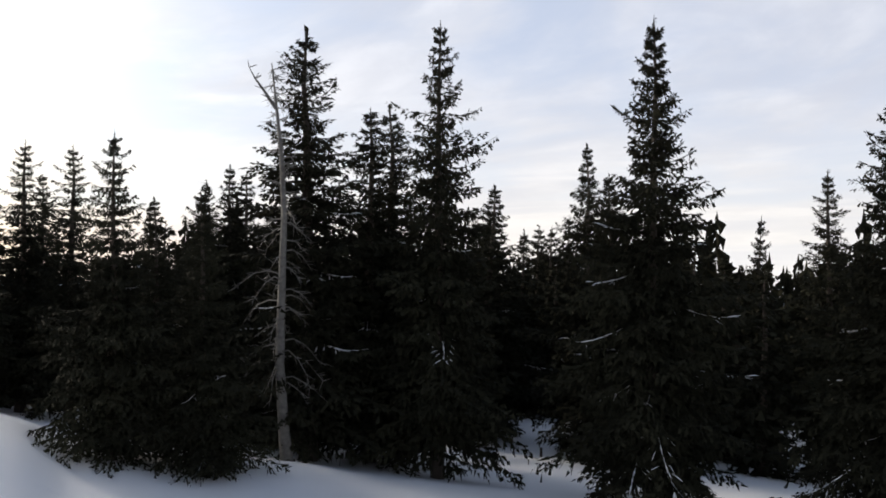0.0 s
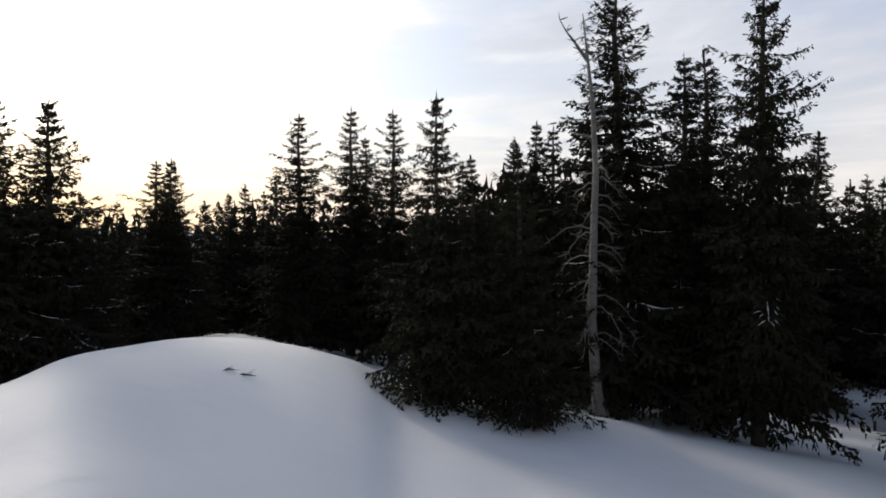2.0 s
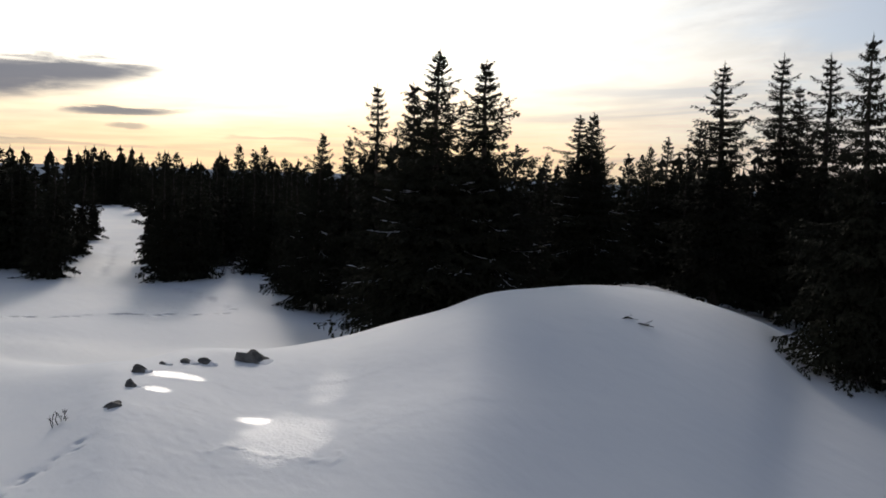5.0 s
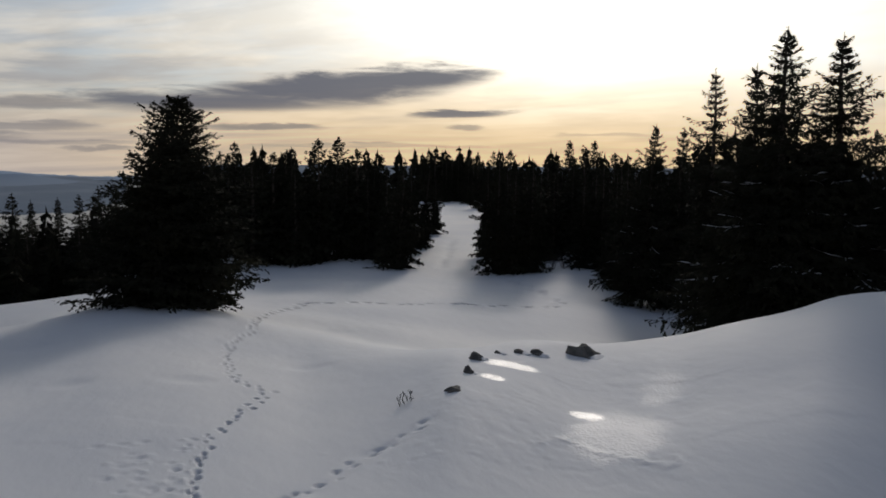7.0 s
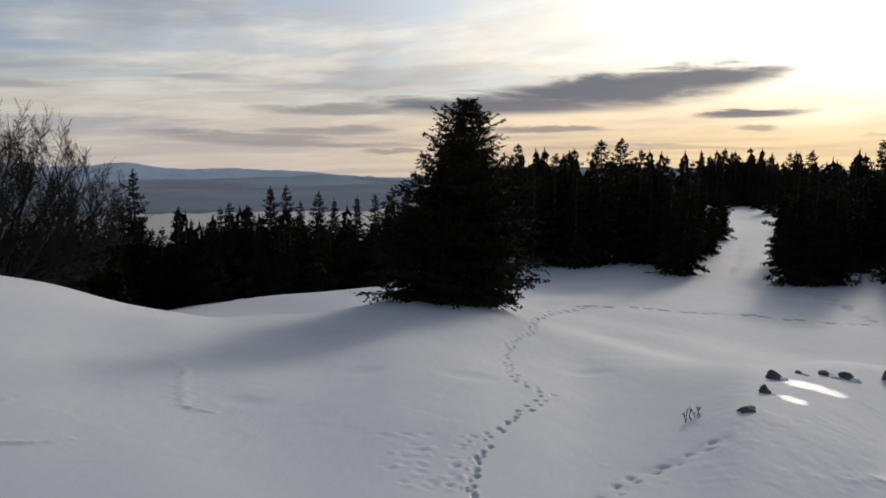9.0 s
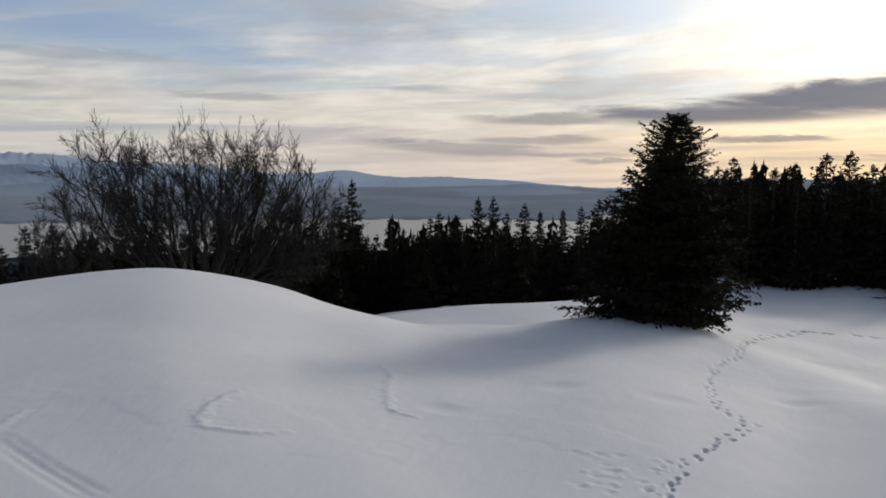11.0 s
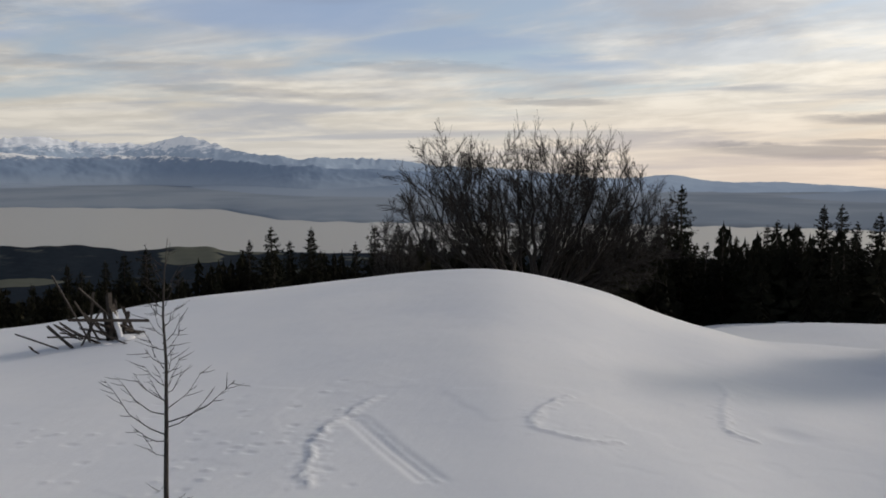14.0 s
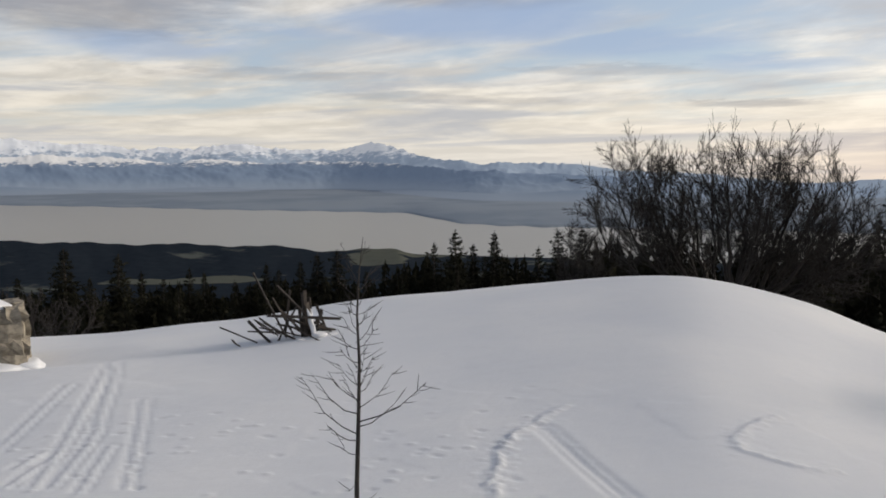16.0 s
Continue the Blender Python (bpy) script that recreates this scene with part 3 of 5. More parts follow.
    for k, line in enumerate(SKI_TRACKS):
        for j, off in enumerate((0.0, 0.35, 0.95) if k < 2 else (0.0, 0.45)):
            ridge_line(X, Y, Z, [(a + off, d + 0.05 * j) for a, d in line], -0.009 if k < 2 else -0.011, 0.06 if k < 2 else 0.08, 0.006, 40 + 3 * k + j)
        ridge_line(X, Y, Z, [(a + 0.2, d) for a, d in line], 0.010 if k < 2 else 0.016, 0.06 if k < 2 else 0.07, 0.008 if k < 2 else 0.02, 80 + k)
    return Z


ground = make_ground()


def make_lake():
    bm = bmesh.new()
    az = [84 + 1.0 * k for k in range(100)]
    inner = [bm.verts.new(polar(a, 900, LAKE_Z)) for a in az]
    outer = [bm.verts.new(polar(a, 2700, LAKE_Z)) for a in az]
    for i in range(len(az) - 1):
        bm.faces.new((inner[i], inner[i + 1], outer[i + 1], outer[i]))
    bmesh.ops.recalc_face_normals(bm, faces=bm.faces)
    m, n = material("lake_water")
    co = n.add("ShaderNodeTexCoord").outputs["Object"]
    bp = n.add("ShaderNodeBump", {"Height": n.noise(co, 0.05, 4.0), "Strength": 0.04, "Distance": 2.0}).outputs[0]
    finish(n, n.add("ShaderNodeBsdfPrincipled", {"Base Color": (0.30, 0.27, 0.22, 1), "Roughness": 0.3, "IOR": 1.33, "Normal": bp}).outputs[0])
    ob = part("water", bm, m)
    return tagged(ob, "broad pale lake lying far below in haze", "lake", kind="structure")


make_lake()


# ---- distance: snowy range and foothills beyond the lake, blue haze in their colours ----
def hazed_range_material(name, low, high, snow, snow_z, glow, patchy=130.0, sharp=18.0, fade=(-100.0, 60.0)):
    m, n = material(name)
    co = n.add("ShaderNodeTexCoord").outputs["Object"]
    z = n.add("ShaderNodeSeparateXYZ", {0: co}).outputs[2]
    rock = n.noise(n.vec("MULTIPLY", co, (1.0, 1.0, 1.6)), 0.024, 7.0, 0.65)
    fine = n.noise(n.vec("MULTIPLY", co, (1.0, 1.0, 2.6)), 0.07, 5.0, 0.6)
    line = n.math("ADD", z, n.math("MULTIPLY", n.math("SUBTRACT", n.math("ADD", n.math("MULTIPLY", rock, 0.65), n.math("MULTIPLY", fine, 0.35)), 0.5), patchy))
    # haze painted into the colour, its tint shifting with height
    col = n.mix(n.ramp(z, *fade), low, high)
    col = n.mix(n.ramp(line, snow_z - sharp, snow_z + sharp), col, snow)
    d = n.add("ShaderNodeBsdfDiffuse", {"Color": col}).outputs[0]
    # even glow for the brightness of the hazy air in front
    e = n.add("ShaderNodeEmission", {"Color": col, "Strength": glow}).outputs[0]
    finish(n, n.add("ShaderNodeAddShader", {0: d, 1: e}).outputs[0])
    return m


def make_range(name, dist, depth, table, rugged, mat, label, seed, grain=0.0016, first=80, last=178, rows=22):
    """A mountain chain: ridged relief whose crest follows heights given in degrees over the bearings."""
    az = np.arange(first, last, 0.10)
    crest = smooth_table(table, az)[0]
    far = dist + FAR_STEP * ease(130.5, 142.5, az)
    top = far * np.tan(np.radians(crest)) + 3.6 - 0.1 * rugged
    # broken crest: peaks and notches of three sizes
    bold = 0.12 + 0.88 * ease(113, 134, az)
    notch = []
    for a, k in zip(az, bold):
        bend = a + 0.5 * noise.noise(Vector((a * 0.4, seed, 9.0)))
        teeth = 0.5 + 0.9 * abs(noise.noise(Vector((a * 0.23, seed, 6.0))))
        notch.append(rugged * k * (0.40 * (0.3 - abs(noise.noise(Vector((bend * 0.42, seed, 1.0))))) + 0.24 * teeth * (0.25 - abs(noise.noise(Vector((bend * 1.3, seed, 4.0))))) + 0.10 * teeth * noise.noise(Vector((a * 3.9, seed, 7.0)))))
    verts, faces = [], []
    for j in range(rows):
        v = j / (rows - 1)
        swell = 0.15 + 0.85 * math.sin(math.pi * min(v * 0.86, 1.0))
        for i, a in enumerate(az):
            p = polar(a, far[i] - depth * (1 - v))
            q = Vector((p.x * grain, p.y * grain, seed))
            rid = 0.0
            amp, f = 0.55, 1.0
            for k in range(6):
                rid += amp * (1 - 2 * abs(noise.noise(q * f + Vector((k * 7.1, 0, 0)))))
                amp, f = amp * 0.56, f * 2.1
            z = -95 + (top[i] + 95) * v ** 0.8 + notch[i] * v ** 9 + rugged * (0.2 + 0.35 * bold[i]) * (rid - 0.62) * swell
            verts.append((p.x, p.y, z))
    n = len(az)
    for j in range(rows - 1):
        for i in range(n - 1):
            faces.append((j * n + i, j * n + i + 1, (j + 1) * n + i + 1, (j + 1) * n + i))
    ob = mesh_object(name, verts, faces, mat)
    return tagged(ob, label, "mountains", kind="structure")


# blue-grey tints and glow stand in for haze over the distance
ALPS_MAT = hazed_range_material("hazed_far_snow_range", (0.22, 0.27, 0.34), (0.255, 0.305, 0.375), (0.53, 0.545, 0.57), 40.0, 0.38, 260.0, 9.0)
PRE_MAT = hazed_range_material("hazed_near_snow_range", (0.21, 0.25, 0.305), (0.15, 0.195, 0.265), (0.60, 0.595, 0.59), 4.0, 0.30, 120.0, 5.0, (-90.0, -35.0))
HILL_MAT = hazed_range_material("hazed_far_foothills", (0.205, 0.24, 0.29), (0.15, 0.195, 0.26), (0.1, 0.1, 0.1), 900.0, 0.26, 130.0, 18.0, (-92.0, -62.0))
ALPS = [(80.6, -2.08), (88.5, -2.01), (95.5, -1.64), (100.6, -1.37), (104.9, -1.29), (107.5, -0.96), (110.6, -1.19), (116.6, -0.74), (123.9, -0.35), (127.7, 0.01),
    (131.9, -0.05), (135.3, 0.47), (136.9, 0.74), (138.8, 1.24), (140.1, 1.01), (141.5, 0.9), (145.0, 0.94), (147.7, 1.21), (151.9, 0.97), (156.5, 1.11),
    (159.9, 1.35), (163.5, 1.47), (166.5, 1.69), (178.5, 1.27)]
PRE = [(80.6, -2.68), (100.6, -2.32), (112.6, -1.68), (120.5, -1.13), (127.5, -0.62), (132.5, -0.55), (138.5, -0.0), (141.5, 0.14), (144.5, 0.04), (148.5, 0.27),
    (151.5, 0.14), (156.5, 0.43), (160.5, 0.5), (178.5, 0.57)]
FOOT = [(80.6, -2.48), (88.5, -2.71), (92.5, -2.21), (95.5, -1.84), (98.6, -2.09), (104.7, -2.44), (112.6, -2.38), (118.5, -1.89), (124.5, -1.79), (130.5, -2.06),
    (136.5, -1.77), (142.5, -1.87), (150.5, -1.52), (155.5, -1.63), (162.5, -1.33), (178.5, -1.23)]
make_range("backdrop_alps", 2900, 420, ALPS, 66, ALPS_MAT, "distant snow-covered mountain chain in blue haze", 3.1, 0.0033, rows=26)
make_range("backdrop_prealps", 2620, 300, PRE, 38, PRE_MAT, "mountains tinted with blue haze, broken snow on their tops", 5.3, 0.0040, rows=22)
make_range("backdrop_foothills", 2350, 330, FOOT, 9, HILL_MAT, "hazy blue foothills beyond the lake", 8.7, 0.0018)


# ---- spruces ----
def spruce_meshes(seed, whorls, per_whorl, branchlets, twigs, spread, power=0.65, ragged=0.3, twig=0.018, fat=1.0, leaders=1, least=4, lowest=0.10, snow=0.0, droop=1.0, airy=1.0):
    """Trunk, crown and clinging snow of a spruce one unit high: layered whorls of drooping boughs, each set with branchlets and small hanging twigs."""
    rnd = random.Random(seed)
    tv, tf = [], []
    bend = [Vector((rnd.uniform(-0.005, 0.005), rnd.uniform(-0.005, 0.005), k / 7)) for k in range(8)]
    bend[0] = Vector((0, 0, -0.03))
    bend[-1] = Vector((0, 0, 0.985))
    tube(tv, tf, bend, [0.018 * (1 - k / 7) ** 0.85 + 0.0012 for k in range(8)], 7)
    cv, cf, sv, sf = [], [], [], []

    def spray(p, way, size, wide):
        side = way.cross(Vector((rnd.uniform(-1, 1), rnd.uniform(-1, 1), 0.6))).normalized() * wide * fat
        i = len(cv)
        q = p + way * size * 0.3
        cv.extend((q + side, p + way * size, q - side) if rnd.random() < 0.7 else (p, p + way * size + side, p + way * size * 0.9 - side))
        cf.append((i, i + 1, i + 2))

    def streak(p, way, size):
        """A thin ridge of snow lying along a bough."""
        i = len(sv)
        side = way.cross(Vector((0, 0, 1))).normalized() * size * 0.07
        up = Vector((0, 0, size * 0.07))
        bow = Vector((0, 0, size * rnd.uniform(-0.12, 0.05)))
        sv.extend((p - way * size, p + side, p + way * size + bow, p - side, p + up + way * size * 0.3, p + up - way * size * 0.3))
        sf.extend(((i, i + 1, i + 5), (i + 1, i + 4, i + 5), (i + 1, i + 2, i + 4), (i + 2, i + 3, i + 4), (i + 3, i + 5, i + 4), (i + 3, i, i + 5)))

    def bough(root, out, ln, lift, u):
        prev = root
        tw = twig * (0.38 + 0.62 * min(1.0, u * 2.0))
        steps = max(least, int(branchlets * min(1.0, 0.3 + ln / spread)))
        sway = rnd.uniform(-0.3, 0.3)
        cross = Vector((-out.y, out.x, 0))
        white = rnd.random() < snow and 0.25 < u < 0.92
        for s in range(1, steps + 1):
            f = s / steps
            p = root + out * ln * f + cross * (sway * ln * f * f * 0.5) + Vector((0, 0, ln * (lift * f - 0.35 * droop * f * f * u + 0.28 * f ** 3)))
            way = (p - prev).normalized()
            spray(prev, way, (p - prev).length * 1.3 + 0.003, 0.0022 + 0.0025 * u)
            bl = ln * (0.42 - 0.24 * f) + 0.003
            for sgn in (-1, 1):
                turn = Matrix.Rotation(sgn * rnd.uniform(0.55, 1.2), 3, "Z")
                w2 = (turn @ way + Vector((0, 0, rnd.uniform(-0.45, 0.08)))).normalized()
                q = prev.lerp(p, rnd.random())
                for k in range(twigs):
                    g = (k + rnd.random()) / twigs
                    at = q + w2 * bl * g
                    w3 = (w2 * 0.9 + Vector((rnd.uniform(-0.7, 0.7), rnd.uniform(-0.7, 0.7), rnd.uniform(-1.35, 0.25)))).normalized()
                    spray(at, w3, tw * rnd.uniform(0.7, 1.5), tw * rnd.uniform(0.10, 0.17))
                if white and f > 0.35 and rnd.random() < 0.5:
                    streak(q + w2 * bl * 0.5 + Vector((0, 0, 0.003)), w2, rnd.uniform(0.006, 0.016))
            spray(p, (way + Vector((rnd.uniform(-0.5, 0.5), rnd.uniform(-0.5, 0.5), rnd.uniform(-0.2, 0.6)))).normalized(), tw * rnd.uniform(0.6, 1.1), tw * 0.12)
            if white and f > 0.4:
                streak(p + Vector((0, 0, 0.003)), way, rnd.uniform(0.008, 0.022))
            prev = p

    h, layer = lowest, 0
    gap = (0.97 - lowest) / whorls
    while h < 0.972:
        u = 1 - h
        main = layer % 2 == 0
        reach = spread * u ** power * min(1.0, 0.44 + u / 0.22)
        if h < lowest + 0.05:
            reach *= 0.78
        count = max(4, int(per_whorl * (0.5 + 0.55 * min(1, u * 1.5)) + rnd.uniform(-1, 1)))
        if not main:
            thin = airy * max(0.0, 1 - u / 0.35)
            reach *= rnd.uniform(0.5, 0.85) * (1 - 0.35 * thin)
            count = max(4, count - 1 - round(thin))
        elif rnd.random() < 0.18:
            reach *= rnd.uniform(0.6, 0.8)
        start = rnd.uniform(0, 6.28)
        for b in range(count):
            ang = start + 6.283 * b / count + rnd.uniform(-0.4, 0.4)
            lobe = 1 + 0.6 * ragged * math.sin(ang * 2 + seed + h * 9) + 0.42 * ragged * math.sin(ang * 3 - seed * 2 + h * 23)
            ln = max(0.012, reach * lobe * rnd.uniform(1 - ragged, 1 + ragged * 0.6))
            lift = 0.34 - 0.78 * droop * u ** 0.5 + rnd.uniform(-0.16, 0.16)
            bough(Vector((0, 0, h + rnd.uniform(-0.3, 0.3) * gap)), Vector((math.cos(ang), math.sin(ang), 0)), ln, lift, u)
        h += gap * rnd.uniform(0.8, 1.2) * (0.8 + 0.3 * airy + (0.4 - 0.4 * airy) * u)
        layer += 1
    for k in range(leaders):
        foot = Vector((0.035 * k * math.cos(seed), 0.035 * k * math.sin(seed), 0.93 - 0.012 * k))
        spray(foot, Vector((0.02 * k, 0, 1)).normalized(), 0.07, 0.003)
        for j in range(14):
            spray(foot + Vector((0, 0, j * 0.0045)), Vector((rnd.uniform(-1, 1), rnd.uniform(-1, 1), rnd.uniform(-0.3, 0.9))).normalized(), twig * rnd.uniform(0.3, 0.6), twig * 0.08)
    return (tv, tf), (cv, cf), (sv, sf)


def spruce_kind(seed, *shape, **kw):
    out = []
    for name, (v, f), mat in zip(("trunk", "crown", "snow_clumps"), spruce_meshes(seed, *shape, **kw), (BARK, NEEDLES, SNOW)):
        if not f:
            continue
        me = bpy.data.meshes.new(name)
        me.from_pydata(v, [], f)
        me.materials.append(mat)
        out.append((name, me))
    return out


NEAR_KINDS = [spruce_kind(11, 46, 9, 8, 8, 0.26, 0.72, snow=0.10, twig=0.018, fat=1.6, airy=0.6), spruce_kind(12, 44, 8, 8, 7, 0.175, 0.62, ragged=0.38, twig=0.017, lowest=0.11, fat=1.55),
              spruce_kind(13, 60, 12, 8, 8, 0.335, 0.56, twig=0.020, leaders=3, fat=2.3, ragged=0.20, lowest=0.03, droop=0.72, airy=0.0), spruce_kind(14, 46, 8, 8, 7, 0.158, 0.55, ragged=0.38, snow=0.05, twig=0.017, lowest=0.11, fat=1.6, airy=0.7),
              spruce_kind(15, 42, 9, 9, 8, 0.285, 0.82, twig=0.018, lowest=0.08, snow=0.03, fat=1.6), spruce_kind(16, 46, 8, 8, 7, 0.195, 0.62, ragged=0.36, twig=0.018, lowest=0.10, snow=0.04, fat=1.6, airy=0.7)]
MID_KINDS = [spruce_kind(31, 32, 7, 5, 5, 0.20, 0.75, ragged=0.36, twig=0.030, fat=2.3, least=2, lowest=0.05, airy=0.5), spruce_kind(32, 32, 7, 6, 5, 0.25, 0.78, ragged=0.32, twig=0.030, fat=2.2, least=2, lowest=0.04, airy=0.5),
             spruce_kind(33, 34, 7, 5, 5, 0.17, 0.70, ragged=0.42, twig=0.028, fat=2.3, least=2, lowest=0.05, airy=0.5)]
FAR_KINDS = [spruce_kind(21, 22, 6, 4, 2, 0.20, 0.66, twig=0.046, fat=3.0, least=2, lowest=0.04, airy=0.2), spruce_kind(22, 24, 6, 4, 2, 0.17, 0.62, ragged=0.4, twig=0.042, fat=3.0, least=2, lowest=0.04, airy=0.2),
             spruce_kind(23, 22, 6, 4, 2, 0.23, 0.68, twig=0.048, fat=3.0, least=2, lowest=0.04, airy=0.2), spruce_kind(24, 23, 6, 4, 2, 0.19, 0.62, ragged=0.4, twig=0.044, fat=3.0, least=2, lowest=0.04, airy=0.2)]


def spruce(base, top, kind, spread=1.0, turn=0.0, label="", group=""):
    """One spruce from its foot to its tip; spread widens the crown."""
    ob = new("spruce_tree")
    axis = top - base
    h = axis.length
    rot = Vector((0, 0, 1)).rotation_difference(axis).to_matrix().to_4x4()
    ob.matrix_world = Matrix.Translation(base) @ rot @ Matrix.Rotation(turn, 4, "Z") @ Matrix.Diagonal((h * spread, h * spread, h, 1))
    for name, me in kind:
        p = new(name, me)
        p.parent = ob
    return tagged(ob, label, "spruce", group)


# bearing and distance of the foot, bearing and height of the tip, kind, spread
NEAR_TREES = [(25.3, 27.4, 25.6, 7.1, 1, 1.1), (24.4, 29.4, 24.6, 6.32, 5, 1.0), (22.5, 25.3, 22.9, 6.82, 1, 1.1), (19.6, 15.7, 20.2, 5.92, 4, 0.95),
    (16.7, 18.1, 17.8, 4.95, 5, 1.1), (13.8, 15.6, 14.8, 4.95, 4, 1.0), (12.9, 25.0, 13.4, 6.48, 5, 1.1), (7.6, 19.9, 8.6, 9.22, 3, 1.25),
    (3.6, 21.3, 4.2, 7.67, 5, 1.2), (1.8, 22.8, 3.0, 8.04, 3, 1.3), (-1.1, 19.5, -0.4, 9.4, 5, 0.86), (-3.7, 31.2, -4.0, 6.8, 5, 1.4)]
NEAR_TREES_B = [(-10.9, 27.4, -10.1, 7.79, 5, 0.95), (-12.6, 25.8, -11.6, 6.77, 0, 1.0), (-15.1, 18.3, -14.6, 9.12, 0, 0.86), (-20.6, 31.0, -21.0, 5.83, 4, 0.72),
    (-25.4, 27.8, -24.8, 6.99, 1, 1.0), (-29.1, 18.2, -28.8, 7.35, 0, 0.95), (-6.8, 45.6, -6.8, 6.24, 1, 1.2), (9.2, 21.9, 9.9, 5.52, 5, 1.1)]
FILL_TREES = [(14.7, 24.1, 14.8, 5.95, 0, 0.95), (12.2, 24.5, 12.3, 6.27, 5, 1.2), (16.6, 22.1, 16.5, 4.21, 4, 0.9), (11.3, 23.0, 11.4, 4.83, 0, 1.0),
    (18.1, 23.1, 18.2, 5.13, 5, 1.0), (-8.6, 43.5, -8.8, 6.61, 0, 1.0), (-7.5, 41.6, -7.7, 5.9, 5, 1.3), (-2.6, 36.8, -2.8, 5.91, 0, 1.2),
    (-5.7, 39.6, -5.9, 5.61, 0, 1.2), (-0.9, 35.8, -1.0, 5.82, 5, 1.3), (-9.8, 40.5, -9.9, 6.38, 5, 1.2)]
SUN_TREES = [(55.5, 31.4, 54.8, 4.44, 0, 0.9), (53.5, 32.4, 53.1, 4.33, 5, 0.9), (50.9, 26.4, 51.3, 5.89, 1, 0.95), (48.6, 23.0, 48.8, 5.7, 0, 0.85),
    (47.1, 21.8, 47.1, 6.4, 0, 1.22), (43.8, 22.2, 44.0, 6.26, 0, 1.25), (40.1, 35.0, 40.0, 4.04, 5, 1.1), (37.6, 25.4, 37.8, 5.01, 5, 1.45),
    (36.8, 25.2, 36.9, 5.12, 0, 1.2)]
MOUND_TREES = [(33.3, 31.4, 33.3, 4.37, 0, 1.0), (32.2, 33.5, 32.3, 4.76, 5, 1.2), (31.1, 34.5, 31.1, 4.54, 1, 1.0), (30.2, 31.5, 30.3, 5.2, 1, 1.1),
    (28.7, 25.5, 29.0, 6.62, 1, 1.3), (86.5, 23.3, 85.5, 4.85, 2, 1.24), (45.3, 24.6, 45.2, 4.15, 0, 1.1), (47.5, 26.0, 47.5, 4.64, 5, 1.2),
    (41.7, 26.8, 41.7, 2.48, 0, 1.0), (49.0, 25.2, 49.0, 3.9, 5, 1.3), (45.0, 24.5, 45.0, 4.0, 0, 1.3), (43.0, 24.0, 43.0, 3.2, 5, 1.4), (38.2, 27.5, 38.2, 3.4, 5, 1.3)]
WORDS = ["tall broad dark green spruce with drooping boughs", "ragged slim dark spruce with open upper whorls", "single bushy dark spruce with a blunt top on open snow",
         "very slim tall dark spruce beside a dead trunk", "bushy young spruce with boughs resting on the snow", "dense dark green spruce with uneven boughs"]
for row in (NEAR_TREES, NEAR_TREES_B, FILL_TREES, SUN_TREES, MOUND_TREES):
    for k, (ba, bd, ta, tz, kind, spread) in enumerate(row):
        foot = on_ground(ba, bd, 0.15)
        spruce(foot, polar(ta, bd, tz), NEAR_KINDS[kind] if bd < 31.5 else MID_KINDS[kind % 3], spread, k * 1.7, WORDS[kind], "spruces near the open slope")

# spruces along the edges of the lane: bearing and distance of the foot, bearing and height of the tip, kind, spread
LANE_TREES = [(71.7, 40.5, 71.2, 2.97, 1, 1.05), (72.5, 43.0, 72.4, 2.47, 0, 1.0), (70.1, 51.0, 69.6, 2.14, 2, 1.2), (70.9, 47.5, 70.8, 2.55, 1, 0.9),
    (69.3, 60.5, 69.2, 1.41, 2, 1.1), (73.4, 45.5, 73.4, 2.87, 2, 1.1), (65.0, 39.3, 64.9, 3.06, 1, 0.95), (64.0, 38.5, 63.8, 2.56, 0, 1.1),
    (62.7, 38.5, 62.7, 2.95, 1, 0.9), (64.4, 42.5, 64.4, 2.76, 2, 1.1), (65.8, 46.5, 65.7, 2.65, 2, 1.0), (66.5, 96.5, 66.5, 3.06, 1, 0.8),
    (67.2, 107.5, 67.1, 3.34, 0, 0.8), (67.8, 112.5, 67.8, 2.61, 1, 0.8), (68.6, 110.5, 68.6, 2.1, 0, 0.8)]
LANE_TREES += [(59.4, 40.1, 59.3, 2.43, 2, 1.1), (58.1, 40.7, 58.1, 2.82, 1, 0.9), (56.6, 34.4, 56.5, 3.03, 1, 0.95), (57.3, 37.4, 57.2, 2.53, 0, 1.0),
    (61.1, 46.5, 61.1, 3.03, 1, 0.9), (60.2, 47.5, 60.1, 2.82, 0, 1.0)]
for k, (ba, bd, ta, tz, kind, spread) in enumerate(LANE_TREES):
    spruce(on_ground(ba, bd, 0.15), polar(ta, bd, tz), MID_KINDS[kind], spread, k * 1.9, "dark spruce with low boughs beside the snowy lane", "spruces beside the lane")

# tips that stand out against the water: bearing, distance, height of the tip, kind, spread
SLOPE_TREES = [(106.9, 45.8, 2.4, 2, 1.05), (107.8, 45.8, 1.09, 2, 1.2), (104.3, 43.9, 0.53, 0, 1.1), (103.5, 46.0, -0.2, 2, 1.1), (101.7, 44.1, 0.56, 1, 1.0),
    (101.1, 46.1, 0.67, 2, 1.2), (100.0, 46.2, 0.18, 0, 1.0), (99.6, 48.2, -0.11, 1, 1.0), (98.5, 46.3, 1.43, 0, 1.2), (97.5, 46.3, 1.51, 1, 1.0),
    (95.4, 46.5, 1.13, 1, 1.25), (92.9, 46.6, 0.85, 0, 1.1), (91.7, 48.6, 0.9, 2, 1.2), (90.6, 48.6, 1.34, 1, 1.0)]
